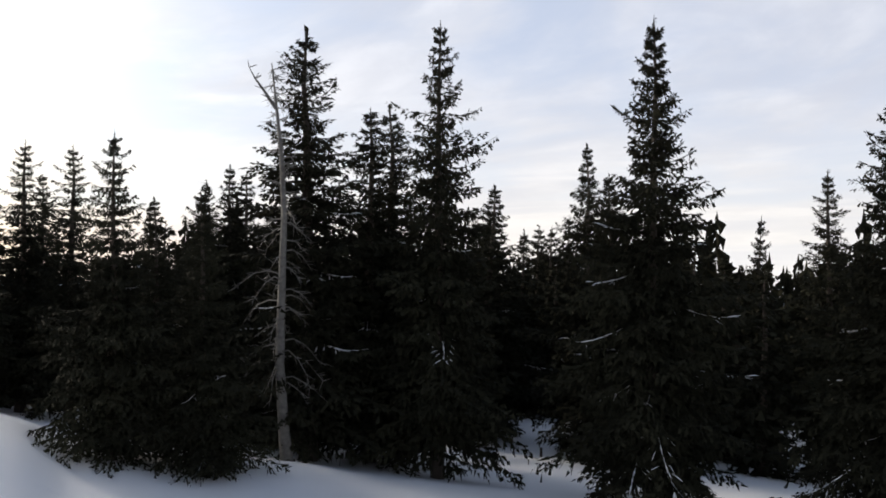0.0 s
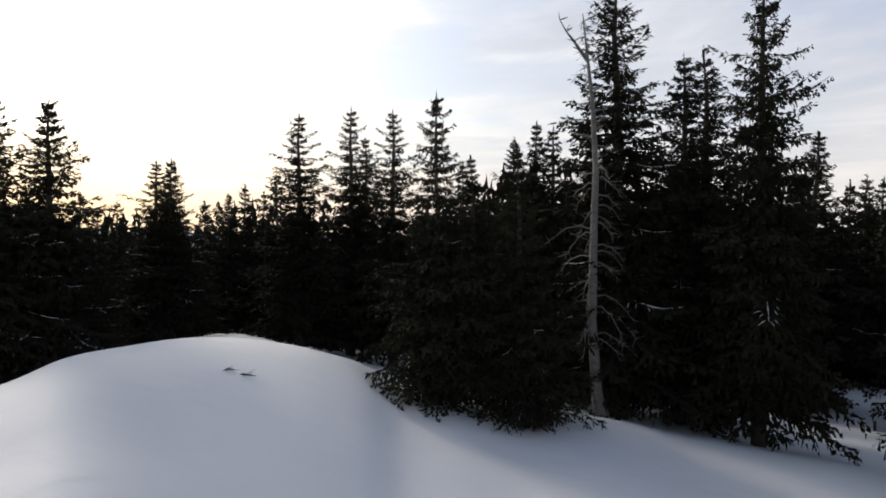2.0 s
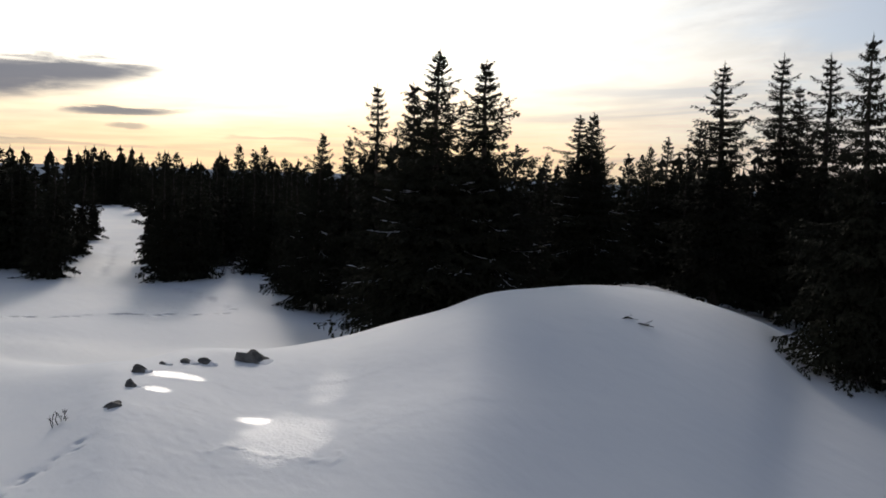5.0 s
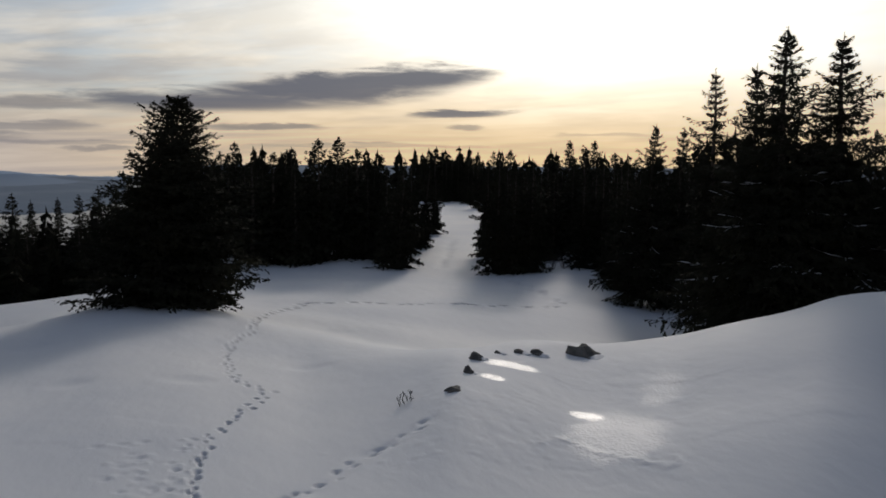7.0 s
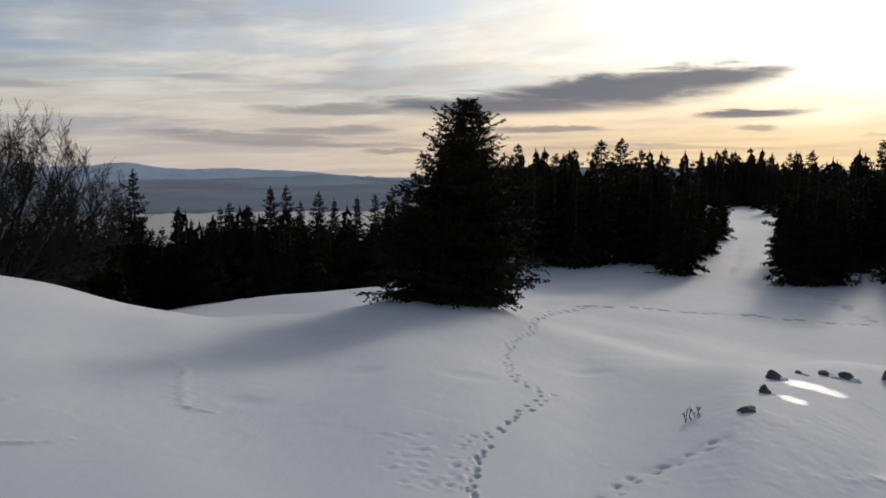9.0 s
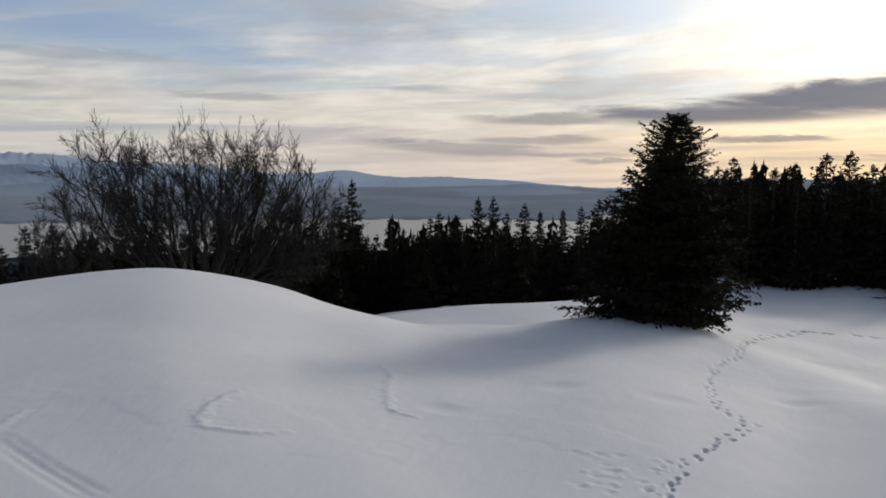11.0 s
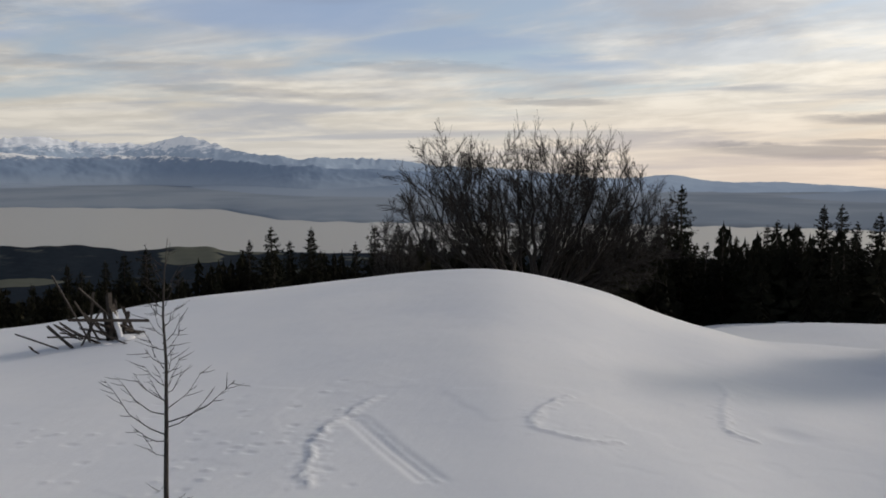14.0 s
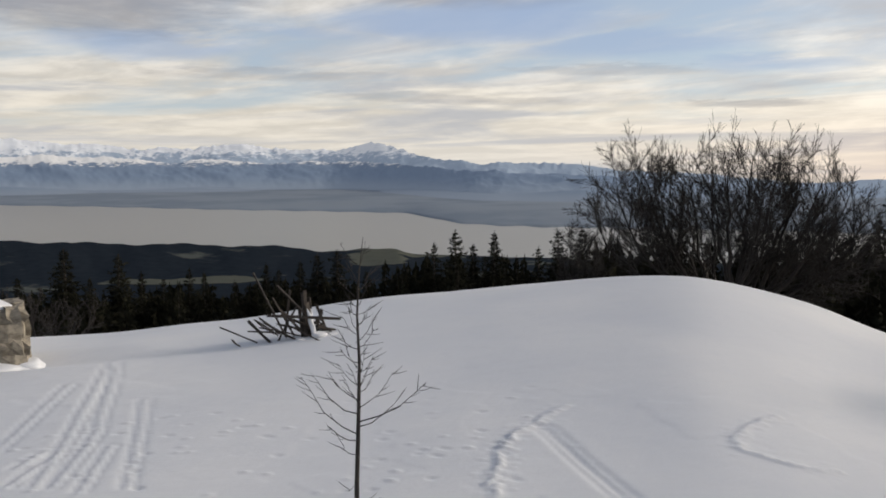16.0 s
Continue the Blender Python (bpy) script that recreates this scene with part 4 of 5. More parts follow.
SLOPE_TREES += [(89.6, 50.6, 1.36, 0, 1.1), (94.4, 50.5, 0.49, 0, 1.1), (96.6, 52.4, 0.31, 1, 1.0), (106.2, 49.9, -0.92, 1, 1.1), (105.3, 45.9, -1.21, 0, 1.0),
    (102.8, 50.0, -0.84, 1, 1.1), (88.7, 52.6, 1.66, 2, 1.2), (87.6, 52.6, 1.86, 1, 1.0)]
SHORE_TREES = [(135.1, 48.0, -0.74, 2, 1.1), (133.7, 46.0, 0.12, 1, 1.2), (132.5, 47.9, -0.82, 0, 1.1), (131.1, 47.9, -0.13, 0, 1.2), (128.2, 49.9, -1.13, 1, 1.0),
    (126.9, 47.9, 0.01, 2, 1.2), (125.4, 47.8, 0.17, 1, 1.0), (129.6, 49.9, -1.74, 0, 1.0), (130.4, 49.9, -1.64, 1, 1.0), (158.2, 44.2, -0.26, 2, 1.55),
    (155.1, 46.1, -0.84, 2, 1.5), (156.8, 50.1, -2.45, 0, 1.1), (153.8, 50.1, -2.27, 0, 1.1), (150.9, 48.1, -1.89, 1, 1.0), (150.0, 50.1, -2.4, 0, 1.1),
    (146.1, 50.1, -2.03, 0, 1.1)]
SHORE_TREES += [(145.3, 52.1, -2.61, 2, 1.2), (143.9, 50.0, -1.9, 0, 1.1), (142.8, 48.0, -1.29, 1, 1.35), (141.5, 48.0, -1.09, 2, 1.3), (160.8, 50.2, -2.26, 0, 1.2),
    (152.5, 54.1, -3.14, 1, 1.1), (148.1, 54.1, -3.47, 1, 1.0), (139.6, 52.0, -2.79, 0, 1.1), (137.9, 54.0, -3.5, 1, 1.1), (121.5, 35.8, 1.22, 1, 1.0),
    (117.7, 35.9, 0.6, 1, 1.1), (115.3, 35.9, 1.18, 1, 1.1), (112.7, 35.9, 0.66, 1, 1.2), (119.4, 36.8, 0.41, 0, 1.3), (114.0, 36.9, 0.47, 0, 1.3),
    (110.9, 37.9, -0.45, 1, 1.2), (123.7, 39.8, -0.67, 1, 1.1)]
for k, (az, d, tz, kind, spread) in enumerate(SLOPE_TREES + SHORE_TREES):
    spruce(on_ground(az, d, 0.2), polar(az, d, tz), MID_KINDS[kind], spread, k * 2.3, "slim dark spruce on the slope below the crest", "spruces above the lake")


def scatter(seed, count, az0, az1, d0, d1, top_lo, top_hi, label, group, min_h=3.0):
    """Spruces over a stretch of bearings and distances, their tips between two heights in degrees."""
    rnd = random.Random(seed)
    for k in range(count):
        az = az0 + (az1 - az0) * (k + rnd.random()) / count
        d = d0 + (d1 - d0) * rnd.random() ** 1.3
        if -11.0 < az < -4.3 or -27.5 < az < -22.5:
            d = max(d, 38.0)
        foot = on_ground(az, d, 0.2)
        tip = 3.6 + d * math.tan(radians(top_lo + (top_hi - top_lo) * rnd.random() ** 2.6))
        tip = max(tip, foot.z + min_h)
        spruce(foot, polar(az, d, tip), FAR_KINDS[k % 4], rnd.uniform(1.05, 1.45), rnd.uniform(0, 6.28), label, group)


FOREST = "dark spruce in a dense snowy forest edge"
scatter(31, 40, 72.5, 84.2, 44, 58, -1.7, 0.5, FOREST, "forest left of the lane")
scatter(32, 34, 51.6, 64.5, 42, 60, -1.7, 0.5, FOREST, "forest right of the lane")
scatter(33, 8, 65.1, 70.5, 112, 122, -1.0, 0.1, FOREST, "forest closing the lane")
scatter(34, 26, 19.2, 51.8, 34, 48, -1.7, 1.1, FOREST, "forest behind the snow mound")
scatter(38, 14, 19.8, 37.8, 30, 40, -0.4, 1.3, FOREST, "forest behind the snow mound")
scatter(35, 42, -41, 19.5, 27, 44, 0.5, 3.6, FOREST, "forest behind the tall spruces")
scatter(36, 28, 84.2, 113, 40, 58, -5.5, -3.4, FOREST, "forest on the slope to the lake")
scatter(37, 20, 107, 139, 44, 70, -7.5, -5.7, FOREST, "forest below the snow crest")
scatter(39, 24, 139, 169, 44, 62, -8.6, -7.3, FOREST, "forest below the snow crest")


def make_far_forest():
    """The deeper rows of the forest: small ragged spruces joined into one."""
    rnd = random.Random(77)
    verts, faces = [], []
    rows = [(150, -42.5, 18.5, 44, 75, 0.5, 4.5), (130, 18.5, 53.4, 40, 75, -1.9, 1.5), (70, 51.5, 65.4, 56, 90, -1.3, 0.0), (40, 64.3, 71.0, 112, 140, -0.9, 0.1), (70, 71.4, 85.2, 56, 90, -1.4, 0.0),
            (130, 85.2, 111, 38, 70, -6.2, -3.8), (110, 107.6, 125.2, 33.5, 48, -6.5, -4.5), (260, 105, 139, 42, 110, -7.7, -5.7), (360, 139, 173, 42, 74, -8.6, -7.3)]
    for count, az0, az1, d0, d1, lo, hi in rows:
        for k in range(count):
            az, d = rnd.uniform(az0, az1), rnd.uniform(d0, d1)
            foot = on_ground(az, d, 0.3)
            tip = max(3.6 + d * math.tan(radians(lo + (hi - lo) * rnd.random() ** 2.5)), foot.z + 3.0)
            h = tip - foot.z
            wide = h * rnd.uniform(0.22, 0.33)
            turn = rnd.uniform(0, 6.28)
            tiers = 12
            for t in range(tiers):
                z = foot.z + h * (0.04 + 0.92 * t / tiers)
                reach = wide * (1 - t / tiers) ** 0.72 * (1.0 if t % 2 else 0.75) + 0.04
                for b in range(7):
                    a = turn + t * 0.9 + 0.898 * b + rnd.uniform(-0.3, 0.3)
                    ln = reach * rnd.uniform(0.5, 1.25)
                    out, side = Vector((math.cos(a), math.sin(a), 0)), Vector((-math.sin(a), math.cos(a), 0))
                    i = len(verts)
                    c = Vector((foot.x, foot.y, z + h * rnd.uniform(0.03, 0.07)))
                    tip_at = c + out * ln - Vector((0, 0, h * rnd.uniform(0.02, 0.08)))
                    hang = c + out * ln * rnd.uniform(0.4, 0.8) + side * ln * rnd.uniform(-0.35, 0.35) - Vector((0, 0, h * rnd.uniform(0.07, 0.13)))
                    verts.extend((c, tip_at + side * ln * 0.10, tip_at - side * ln * 0.14, hang))
                    faces.extend(((i, i + 1, i + 3), (i, i + 2, i + 3)))
            i = len(verts)
            for b in range(3):
                a = turn + 2.09 * b
                verts.append(Vector((foot.x + h * 0.022 * math.cos(a), foot.y + h * 0.022 * math.sin(a), tip - h * 0.12)))
            verts.append(Vector((foot.x, foot.y, tip)))
            faces.extend(((i, i + 1, i + 3), (i + 1, i + 2, i + 3), (i + 2, i, i + 3)))
    ob = mesh_object("spruce_forest", verts, faces, NEEDLES, smooth=False)
    return tagged(ob, "deep rows of dark spruce forest on snow", "forest", kind="stuff")


make_far_forest()


# ---- leafless trees and saplings ----
def bare_tree(seed, base, stem, right, limbs, dense=(14, 10, 5), label="leafless grey-brown broadleaf tree with dense fine twigs", group="leafless trees on the crest"):
    """A leafless wind-shaped tree: a short stem and limbs that bow outwards and rise, each one mesh with its branches and twigs.
    limbs: where each one ends, across, away and up from the foot."""
    rnd = random.Random(seed)
    ob = new("bare_tree")
    ob.location = base
    away = Vector((0, 0, 1)).cross(right)

    def anyway(k):
        return Vector((rnd.uniform(-k, k), rnd.uniform(-k, k), rnd.uniform(-k, k)))

    def shoot(v, f, p, way, ln, rad, segs, sides, bend, rise):
        pts, w = [p], way.normalized()
        for s in range(segs):
            w = (w + anyway(bend) + Vector((0, 0, rise)) - right * rise * 0.35).normalized()
            pts.append(pts[-1] + w * ln / segs)
        tube(v, f, pts, [max(rad * (1 - 0.75 * s / segs), 0.005) for s in range(segs + 1)], sides)
        return pts

    high = max(z for _, _, z in limbs)
    fork = Vector((0, 0, high * 0.30))
    v, f = [], []
    tube(v, f, [Vector((0, 0, -0.2)), fork * 0.5, fork, fork * 1.15], [stem * 1.25, stem, stem * 0.85, stem * 0.5], 8)
    mesh_object("stem", v, f, TWIG, ob)
    steps = [k / 9 for k in range(10)]
    for x, y, z in limbs:
        z *= 0.90
        end = right * x + away * y + Vector((0, 0, z))
        root = fork * rnd.uniform(0.75, 1.1)
        flat = Vector((end.x, end.y, 0))
        bow = root + flat * rnd.uniform(0.60, 0.95) + Vector((0, 0, (z - root.z) * rnd.uniform(0.30, 0.48)))
        pts = [root * (1 - g) ** 2 + bow * 2 * g * (1 - g) + end * g * g + anyway(0.018 * z ** 0.8) * min(1.0, g * 4) * min(1.0, (1 - g) * 4 + 0.3) for g in steps]
        ln0 = (end - root).length
        v, f = [], []
        tube(v, f, pts, [stem * 0.50 * (1 - g) ** 0.9 + 0.008 for g in steps], 6)
        for b in range(dense[0]):
            g = 0.18 + 0.80 * ((b + rnd.random()) / dense[0]) ** 0.8
            i = min(8, int(g * 9))
            q = pts[i].lerp(pts[i + 1], g * 9 - i)
            along_it = (pts[i + 1] - pts[i]).normalized()
            side = along_it.cross(anyway(1)).normalized()
            way = along_it * 0.9 + side * rnd.uniform(0.45, 1.1)
            ln = ln0 * rnd.uniform(0.24, 0.46) * (1.15 - 0.60 * g)
            arm = shoot(v, f, q, way, ln, 0.007 + 0.022 * (1.1 - g), 4, 4, 0.17, 0.07)
            for c in range(dense[1]):
                h = 0.12 + 0.88 * (c + rnd.random()) / dense[1]
                j = min(3, int(h * 4))
                w = (arm[j + 1] - arm[j]).normalized() * 0.9 + anyway(0.75)
                twig = shoot(v, f, arm[j].lerp(arm[j + 1], h * 4 - j), w, ln * rnd.uniform(0.28, 0.5), 0.009, 3, 3, 0.2, 0.10)
                for e in range(dense[2]):
                    j = rnd.choice((0, 1, 2))
                    w = (twig[j + 1] - twig[j]).normalized() + anyway(0.6)
                    shoot(v, f, twig[j].lerp(twig[j + 1], rnd.random()), w, ln * rnd.uniform(0.16, 0.32), 0.006, 2, 3, 0.16, 0.10)
        mesh_object("limb", v, f, TWIG, ob)
    return tagged(ob, label, "bare tree", group)


# bearing, distance, thickness of the stem, ends of the limbs
for k, (az, d, stem, limbs) in enumerate([
        (120.5, 31.8, 0.12, ((-0.85, 0.3, 8.3), (-1.65, -0.4, 7.7), (-2.35, 0.2, 5.9), (-0.2, 0.8, 7.6), (-1.0, -0.9, 6.4))),
        (117.8, 32.3, 0.15, ((-0.6, 0.0, 8.35), (-1.3, 0.6, 7.6), (0.2, -0.5, 7.9), (-1.9, -0.6, 6.3), (-0.7, 1.2, 6.6))),
        (115.8, 31.4, 0.19, ((0.4, 0.0, 8.2), (-0.4, -0.9, 7.7), (1.25, 0.5, 8.0), (0.7, -1.2, 6.7), (-0.9, 0.8, 6.9), (1.9, 0.9, 6.8))),
        (114.4, 31.9, 0.19, ((1.2, 0.0, 7.9), (2.0, 0.4, 7.7), (2.7, -0.4, 7.0), (3.4, 0.3, 6.0), (3.7, 0.2, 5.2), (3.4, 0.6, 4.2), (1.7, -0.9, 6.0), (2.4, -0.2, 5.2), (0.4, 1.0, 7.4))),
        (125.5, 33.8, 0.05, ((-0.5, 0.1, 5.6), (0.2, -0.2, 5.3), (0.75, 0.1, 4.9)))]):
    near = 116.3 + (az - 116.3) * (0.45 if k < 4 else 1.0)  # the four large stems stand close together
    shift = radians(az - near) * d
    bare_tree(70 + k, on_ground(near, d, 0.1), stem, Vector((math.cos(radians(near)), math.sin(radians(near)), 0)), [(x - shift, y, z) for x, y, z in limbs], (18, 10, 5))
# low brown thickets between the trees
for k, (az, d, high) in enumerate([(123.0, 33, 2.5), (119.2, 31, 2.8), (111.8, 31, 2.2), (109.6, 33, 2.0), (159.9, 30, 2.6), (158.3, 31, 2.3), (161.5, 31, 2.7)]):
    foot = on_ground(az, d, 0.1)
    rnd = random.Random(300 + k)
    bare_tree(90 + k, foot, 0.05, Vector((math.cos(radians(az)), math.sin(radians(az)), 0)), [(rnd.uniform(-1.2, 1.2), rnd.uniform(-0.8, 0.8), high * rnd.uniform(0.7, 1.0)) for j in range(5)], (9, 5, 2),
              "low leafless brown thicket below the snow crest", "thickets below the crest")


def make_sapling(az, dist):
    """A thin leafless sapling with long lower side branches and a forked tip."""
    rnd = random.Random(8)
    base = on_ground(az, dist, 0.05)
    ob = new("sapling")
    ob.location = base
    right = Vector((math.cos(radians(az)), math.sin(radians(az)), 0))
    top = 2.95 - base.z
    v, f = [], []
    pts = [right * x + Vector((0, 0, top * h)) for x, h in ((-0.03, -0.02), (-0.02, 0.2), (0.0, 0.4), (0.015, 0.6), (0.0, 0.75), (0.02, 0.88), (0.06, 1.0))]
    tube(v, f, pts, [0.024, 0.022, 0.018, 0.014, 0.010, 0.006, 0.002], 8)
    mesh_object("stem", v, f, GREY_BARK, ob)
    for h, reach, rise, turn in ((0.86, -0.10, 0.26, 0.2), (0.80, 0.14, 0.18, -0.4), (0.78, -0.12, 0.16, 0.5), (0.72, 0.16, 0.16, 0.6), (0.69, -0.16, 0.17, -0.3), (0.64, 0.15, 0.18, 0.1),
                                 (0.60, -0.18, 0.16, 0.6), (0.57, 0.17, 0.15, -0.6), (0.53, -0.17, 0.19, 0.1), (0.50, 0.13, 0.15, 1.0), (0.475, -0.30, 0.25, -0.5), (0.45, 0.33, 0.30, 0.3),
                                 (0.43, -0.42, 0.42, 0.2), (0.405, 0.60, 0.36, -0.15), (0.385, 0.44, 0.20, 0.5), (0.365, -0.50, 0.55, 0.1), (0.345, -0.34, 0.2, 0.7), (0.29, -0.15, 0.12, 0.3), (0.20, -0.09, -0.06, 0.2), (0.13, 0.10, 0.06, 0.1)) + tuple(
            (0.47 + 0.028 * k, (0.13 + 0.05 * math.sin(k * 2.1)) * (1 if k % 2 else -1), 0.20 + 0.06 * math.cos(k * 1.7), 0.9 * math.sin(k * 2.6)) for k in range(17)):
        out = (Matrix.Rotation(turn, 3, "Z") @ right) * reach
        root = Vector((0, 0, top * h))
        p = [root + out * g + Vector((0, 0, rise * g ** 1.7)) + Vector((rnd.uniform(-0.012, 0.012), rnd.uniform(-0.012, 0.012), rnd.uniform(-0.012, 0.012))) for g in (0, 0.3, 0.6, 0.85, 1.0)]
        v, f = [], []
        r0 = 0.0035 + 0.006 * abs(reach)
        tube(v, f, p, [r0, r0 * 0.8, r0 * 0.6, r0 * 0.4, 0.0015], 5)
        for k in range(2 + int(abs(reach) * 9)):
            i = rnd.choice((1, 2, 3))
            q = p[i].lerp(p[min(i + 1, 4)], rnd.random())
            w = (out.normalized() * rnd.uniform(0.3, 1.2) + Vector((rnd.uniform(-0.6, 0.6), rnd.uniform(-0.6, 0.6), rnd.uniform(-0.1, 0.9)))).normalized()
            ln = rnd.uniform(0.05, 0.22)
            tube(v, f, [q, q + w * ln * 0.5, q + w * ln + Vector((0, 0, 0.01))], [0.0035, 0.0028, 0.001], 4)
        mesh_object("branch", v, f, TWIG, ob)
    return tagged(ob, "thin leafless sapling with upcurved side branches", "sapling")


make_sapling(140.6, 8.0)


def make_dead_tree():
    """A barkless dead spruce with a forked tip and short drooping dead branches."""
    rnd = random.Random(4)
    base, tip = on_ground(8.8, 18.4, 0.1), polar(10.5, 18.4, 7.93)
    ob = new("dead_tree")
    ob.location = base
    top = tip - base
    left = -Vector((math.cos(radians(9)), math.sin(radians(9)), 0))
    v, f = [], []
    pts = [top * g + left * (0.10 * math.sin(g * 7)) for g in (0, 0.08, 0.25, 0.45, 0.62, 0.78, 0.90, 1.0)]
    tube(v, f, pts, [0.15, 0.118, 0.098, 0.080, 0.063, 0.046, 0.030, 0.010], 10)
    mesh_object("trunk", v, f, DEAD_WOOD, ob)
    v, f = [], []
    q = top * 0.885
    fork = [q, q + left * 0.16 + Vector((0, 0, 0.22)), q + left * 0.30 + Vector((0, 0, 0.42)), q + left * 0.46 + Vector((0, 0, 0.62)), q + left * 0.60 + Vector((0, 0, 0.86))]
    tube(v, f, fork, [0.045, 0.038, 0.03, 0.02, 0.008], 6)
    for p in fork[1:]:
        for k in range(3):
            w = Vector((rnd.uniform(-1, 1), rnd.uniform(-0.5, 0.5), rnd.uniform(0, 0.7))).normalized()
            tube(v, f, [p, p + w * 0.1, p + w * 0.18], [0.012, 0.008, 0.003], 4)
    mesh_object("fork", v, f, DEAD_WOOD, ob)
    for k in range(58):
        g = 0.20 + 0.78 * k / 57
        ang = rnd.uniform(0, 6.28)
        ln = (0.25 + 0.95 * math.sin(min(1, (1.02 - g) * 1.5) * 1.57)) * rnd.uniform(0.45, 1.0)
        ln *= 0.85 if g < 0.66 else 0.36
        out = Vector((math.cos(ang), math.sin(ang), 0))
        root = top * g + left * (0.10 * math.sin(g * 7))
        droop = rnd.uniform(-1.0, -0.65) if g < 0.68 else rnd.uniform(-0.1, 0.35)
        p = [root + out * ln * s + Vector((0, 0, ln * (0.42 * s + (droop - 0.1) * s * s))) + Vector((rnd.uniform(-0.03, 0.03), 0, rnd.uniform(-0.03, 0.03))) for s in (0, 0.3, 0.6, 0.85, 1.0)]
        v, f = [], []
        tube(v, f, p, [0.019, 0.015, 0.011, 0.007, 0.003], 5)
        for j in range(10):
            i = rnd.choice((1, 2, 3))
            q = p[i].lerp(p[i + 1], rnd.random())
            w = (out * 0.6 + Vector((rnd.uniform(-0.8, 0.8), rnd.uniform(-0.8, 0.8), rnd.uniform(-0.9, 0.4)))).normalized()
            m = rnd.uniform(0.08, 0.28)
            tube(v, f, [q, q + w * m * 0.5, q + w * m], [0.008, 0.006, 0.002], 4)
        mesh_object("branch", v, f, DEAD_WOOD, ob)
    return tagged(ob, "grey barkless dead spruce trunk with broken branches", "dead tree")


make_dead_tree()


# ---- rocks, twigs and a marker post on the snow ----
def make_rock(az, dist, wide, high, seed):
    rnd = random.Random(seed)
    bm = bmesh.new()
    bmesh.ops.create_icosphere(bm, subdivisions=3, radius=1.0)
    for v in bm.verts:
        p = v.co.normalized()
        k = 1 + 0.34 * noise.noise(p * 1.7 + Vector((seed * 3.1, 0, 0))) + 0.26 * noise.noise(p * 3.6 + Vector((0, seed, 0))) + 0.10 * noise.noise(p * 9.0)
        step = 0.14 * noise.noise(p * 2.6 + Vector((0, 0, seed)))
        ledge = round((p.z + step) * 3.2) / 3.2 * 0.5 + (p.z + step) * 0.5
        v.co = Vector((p.x * wide * 0.58 * k, p.y * wide * 0.46 * k, ledge * high * (1.05 - 0.62 * abs(p.x + 0.1)) * k - 0.03))
    ob = new("rock")
    ob.matrix_world = Matrix.Translation(on_ground(az, dist, 0.26 * high)) @ Matrix.Rotation(radians(az + rnd.uniform(-25, 25)), 4, "Z")
    part("stone", bm, ROCK, ob, smooth=False)
    # wind-blown snow over its back and along one side
    bm = bmesh.new()
    bmesh.ops.create_icosphere(bm, subdivisions=4, radius=1.0)
    for v in bm.verts:
        p = v.co
        k = 1 + 0.22 * noise.noise(p * 1.5 + Vector((seed, 5, 0))) + 0.08 * noise.noise(p * 5 + Vector((0, 0, seed)))
        fall = max(0.0, 1 - 0.35 * p.x * p.x)
        v.co = Vector((p.x * wide * 0.42 * k + wide * 0.42, p.y * wide * 0.55 * k - wide * 0.02, p.z * high * 0.40 * k * fall - 0.01))
    part("snow_drift", bm, SNOW, ob, "white snow drifted over the stone")
    return tagged(ob, "dark grey limestone outcrop half buried in snow", "rock", "rocks on the snow shoulder")


for k, row in enumerate([(58.8, 14.84, 0.62, 0.28), (65.9, 13.34, 0.25, 0.17), (66.3, 12.45, 0.21, 0.18), (67.2, 11.56, 0.35, 0.14), (64.4, 13.91, 0.17, 0.06), (63.0, 14.13, 0.25, 0.09), (61.8, 14.21, 0.27, 0.15)]):
    make_rock(*row, k + 1)


def make_shrub(az, dist, count, height, seed, label, name="shrub"):
    rnd = random.Random(seed)
    ob = new(name)
    ob.location = on_ground(az, dist, 0.02)
    for k in range(count):
        v, f = [], []
        w = Vector((rnd.uniform(-0.6, 0.6), rnd.uniform(-0.6, 0.6), 1)).normalized()
        root = Vector((rnd.uniform(-0.08, 0.08), rnd.uniform(-0.08, 0.08), 0))
        ln = height * rnd.uniform(0.5, 1.0)
        pts = [root, root + w * ln * 0.5 + Vector((rnd.uniform(-0.03, 0.03), rnd.uniform(-0.03, 0.03), 0)), root + w * ln]
        tube(v, f, pts, [0.008, 0.006, 0.002], 4)
        for j in range(4):
            q = pts[1].lerp(pts[2], rnd.random())
            u = (w + Vector((rnd.uniform(-0.9, 0.9), rnd.uniform(-0.9, 0.9), rnd.uniform(-0.2, 0.4)))).normalized() * ln * 0.3
            tube(v, f, [q, q + u * 0.5, q + u], [0.005, 0.004, 0.0015], 4)
        mesh_object("stalk", v, f, TWIG, ob)
    return tagged(ob, label, "shrub")


make_shrub(70.7, 11.6, 7, 0.22, 3, "small leafless shrub poking out of the snow")


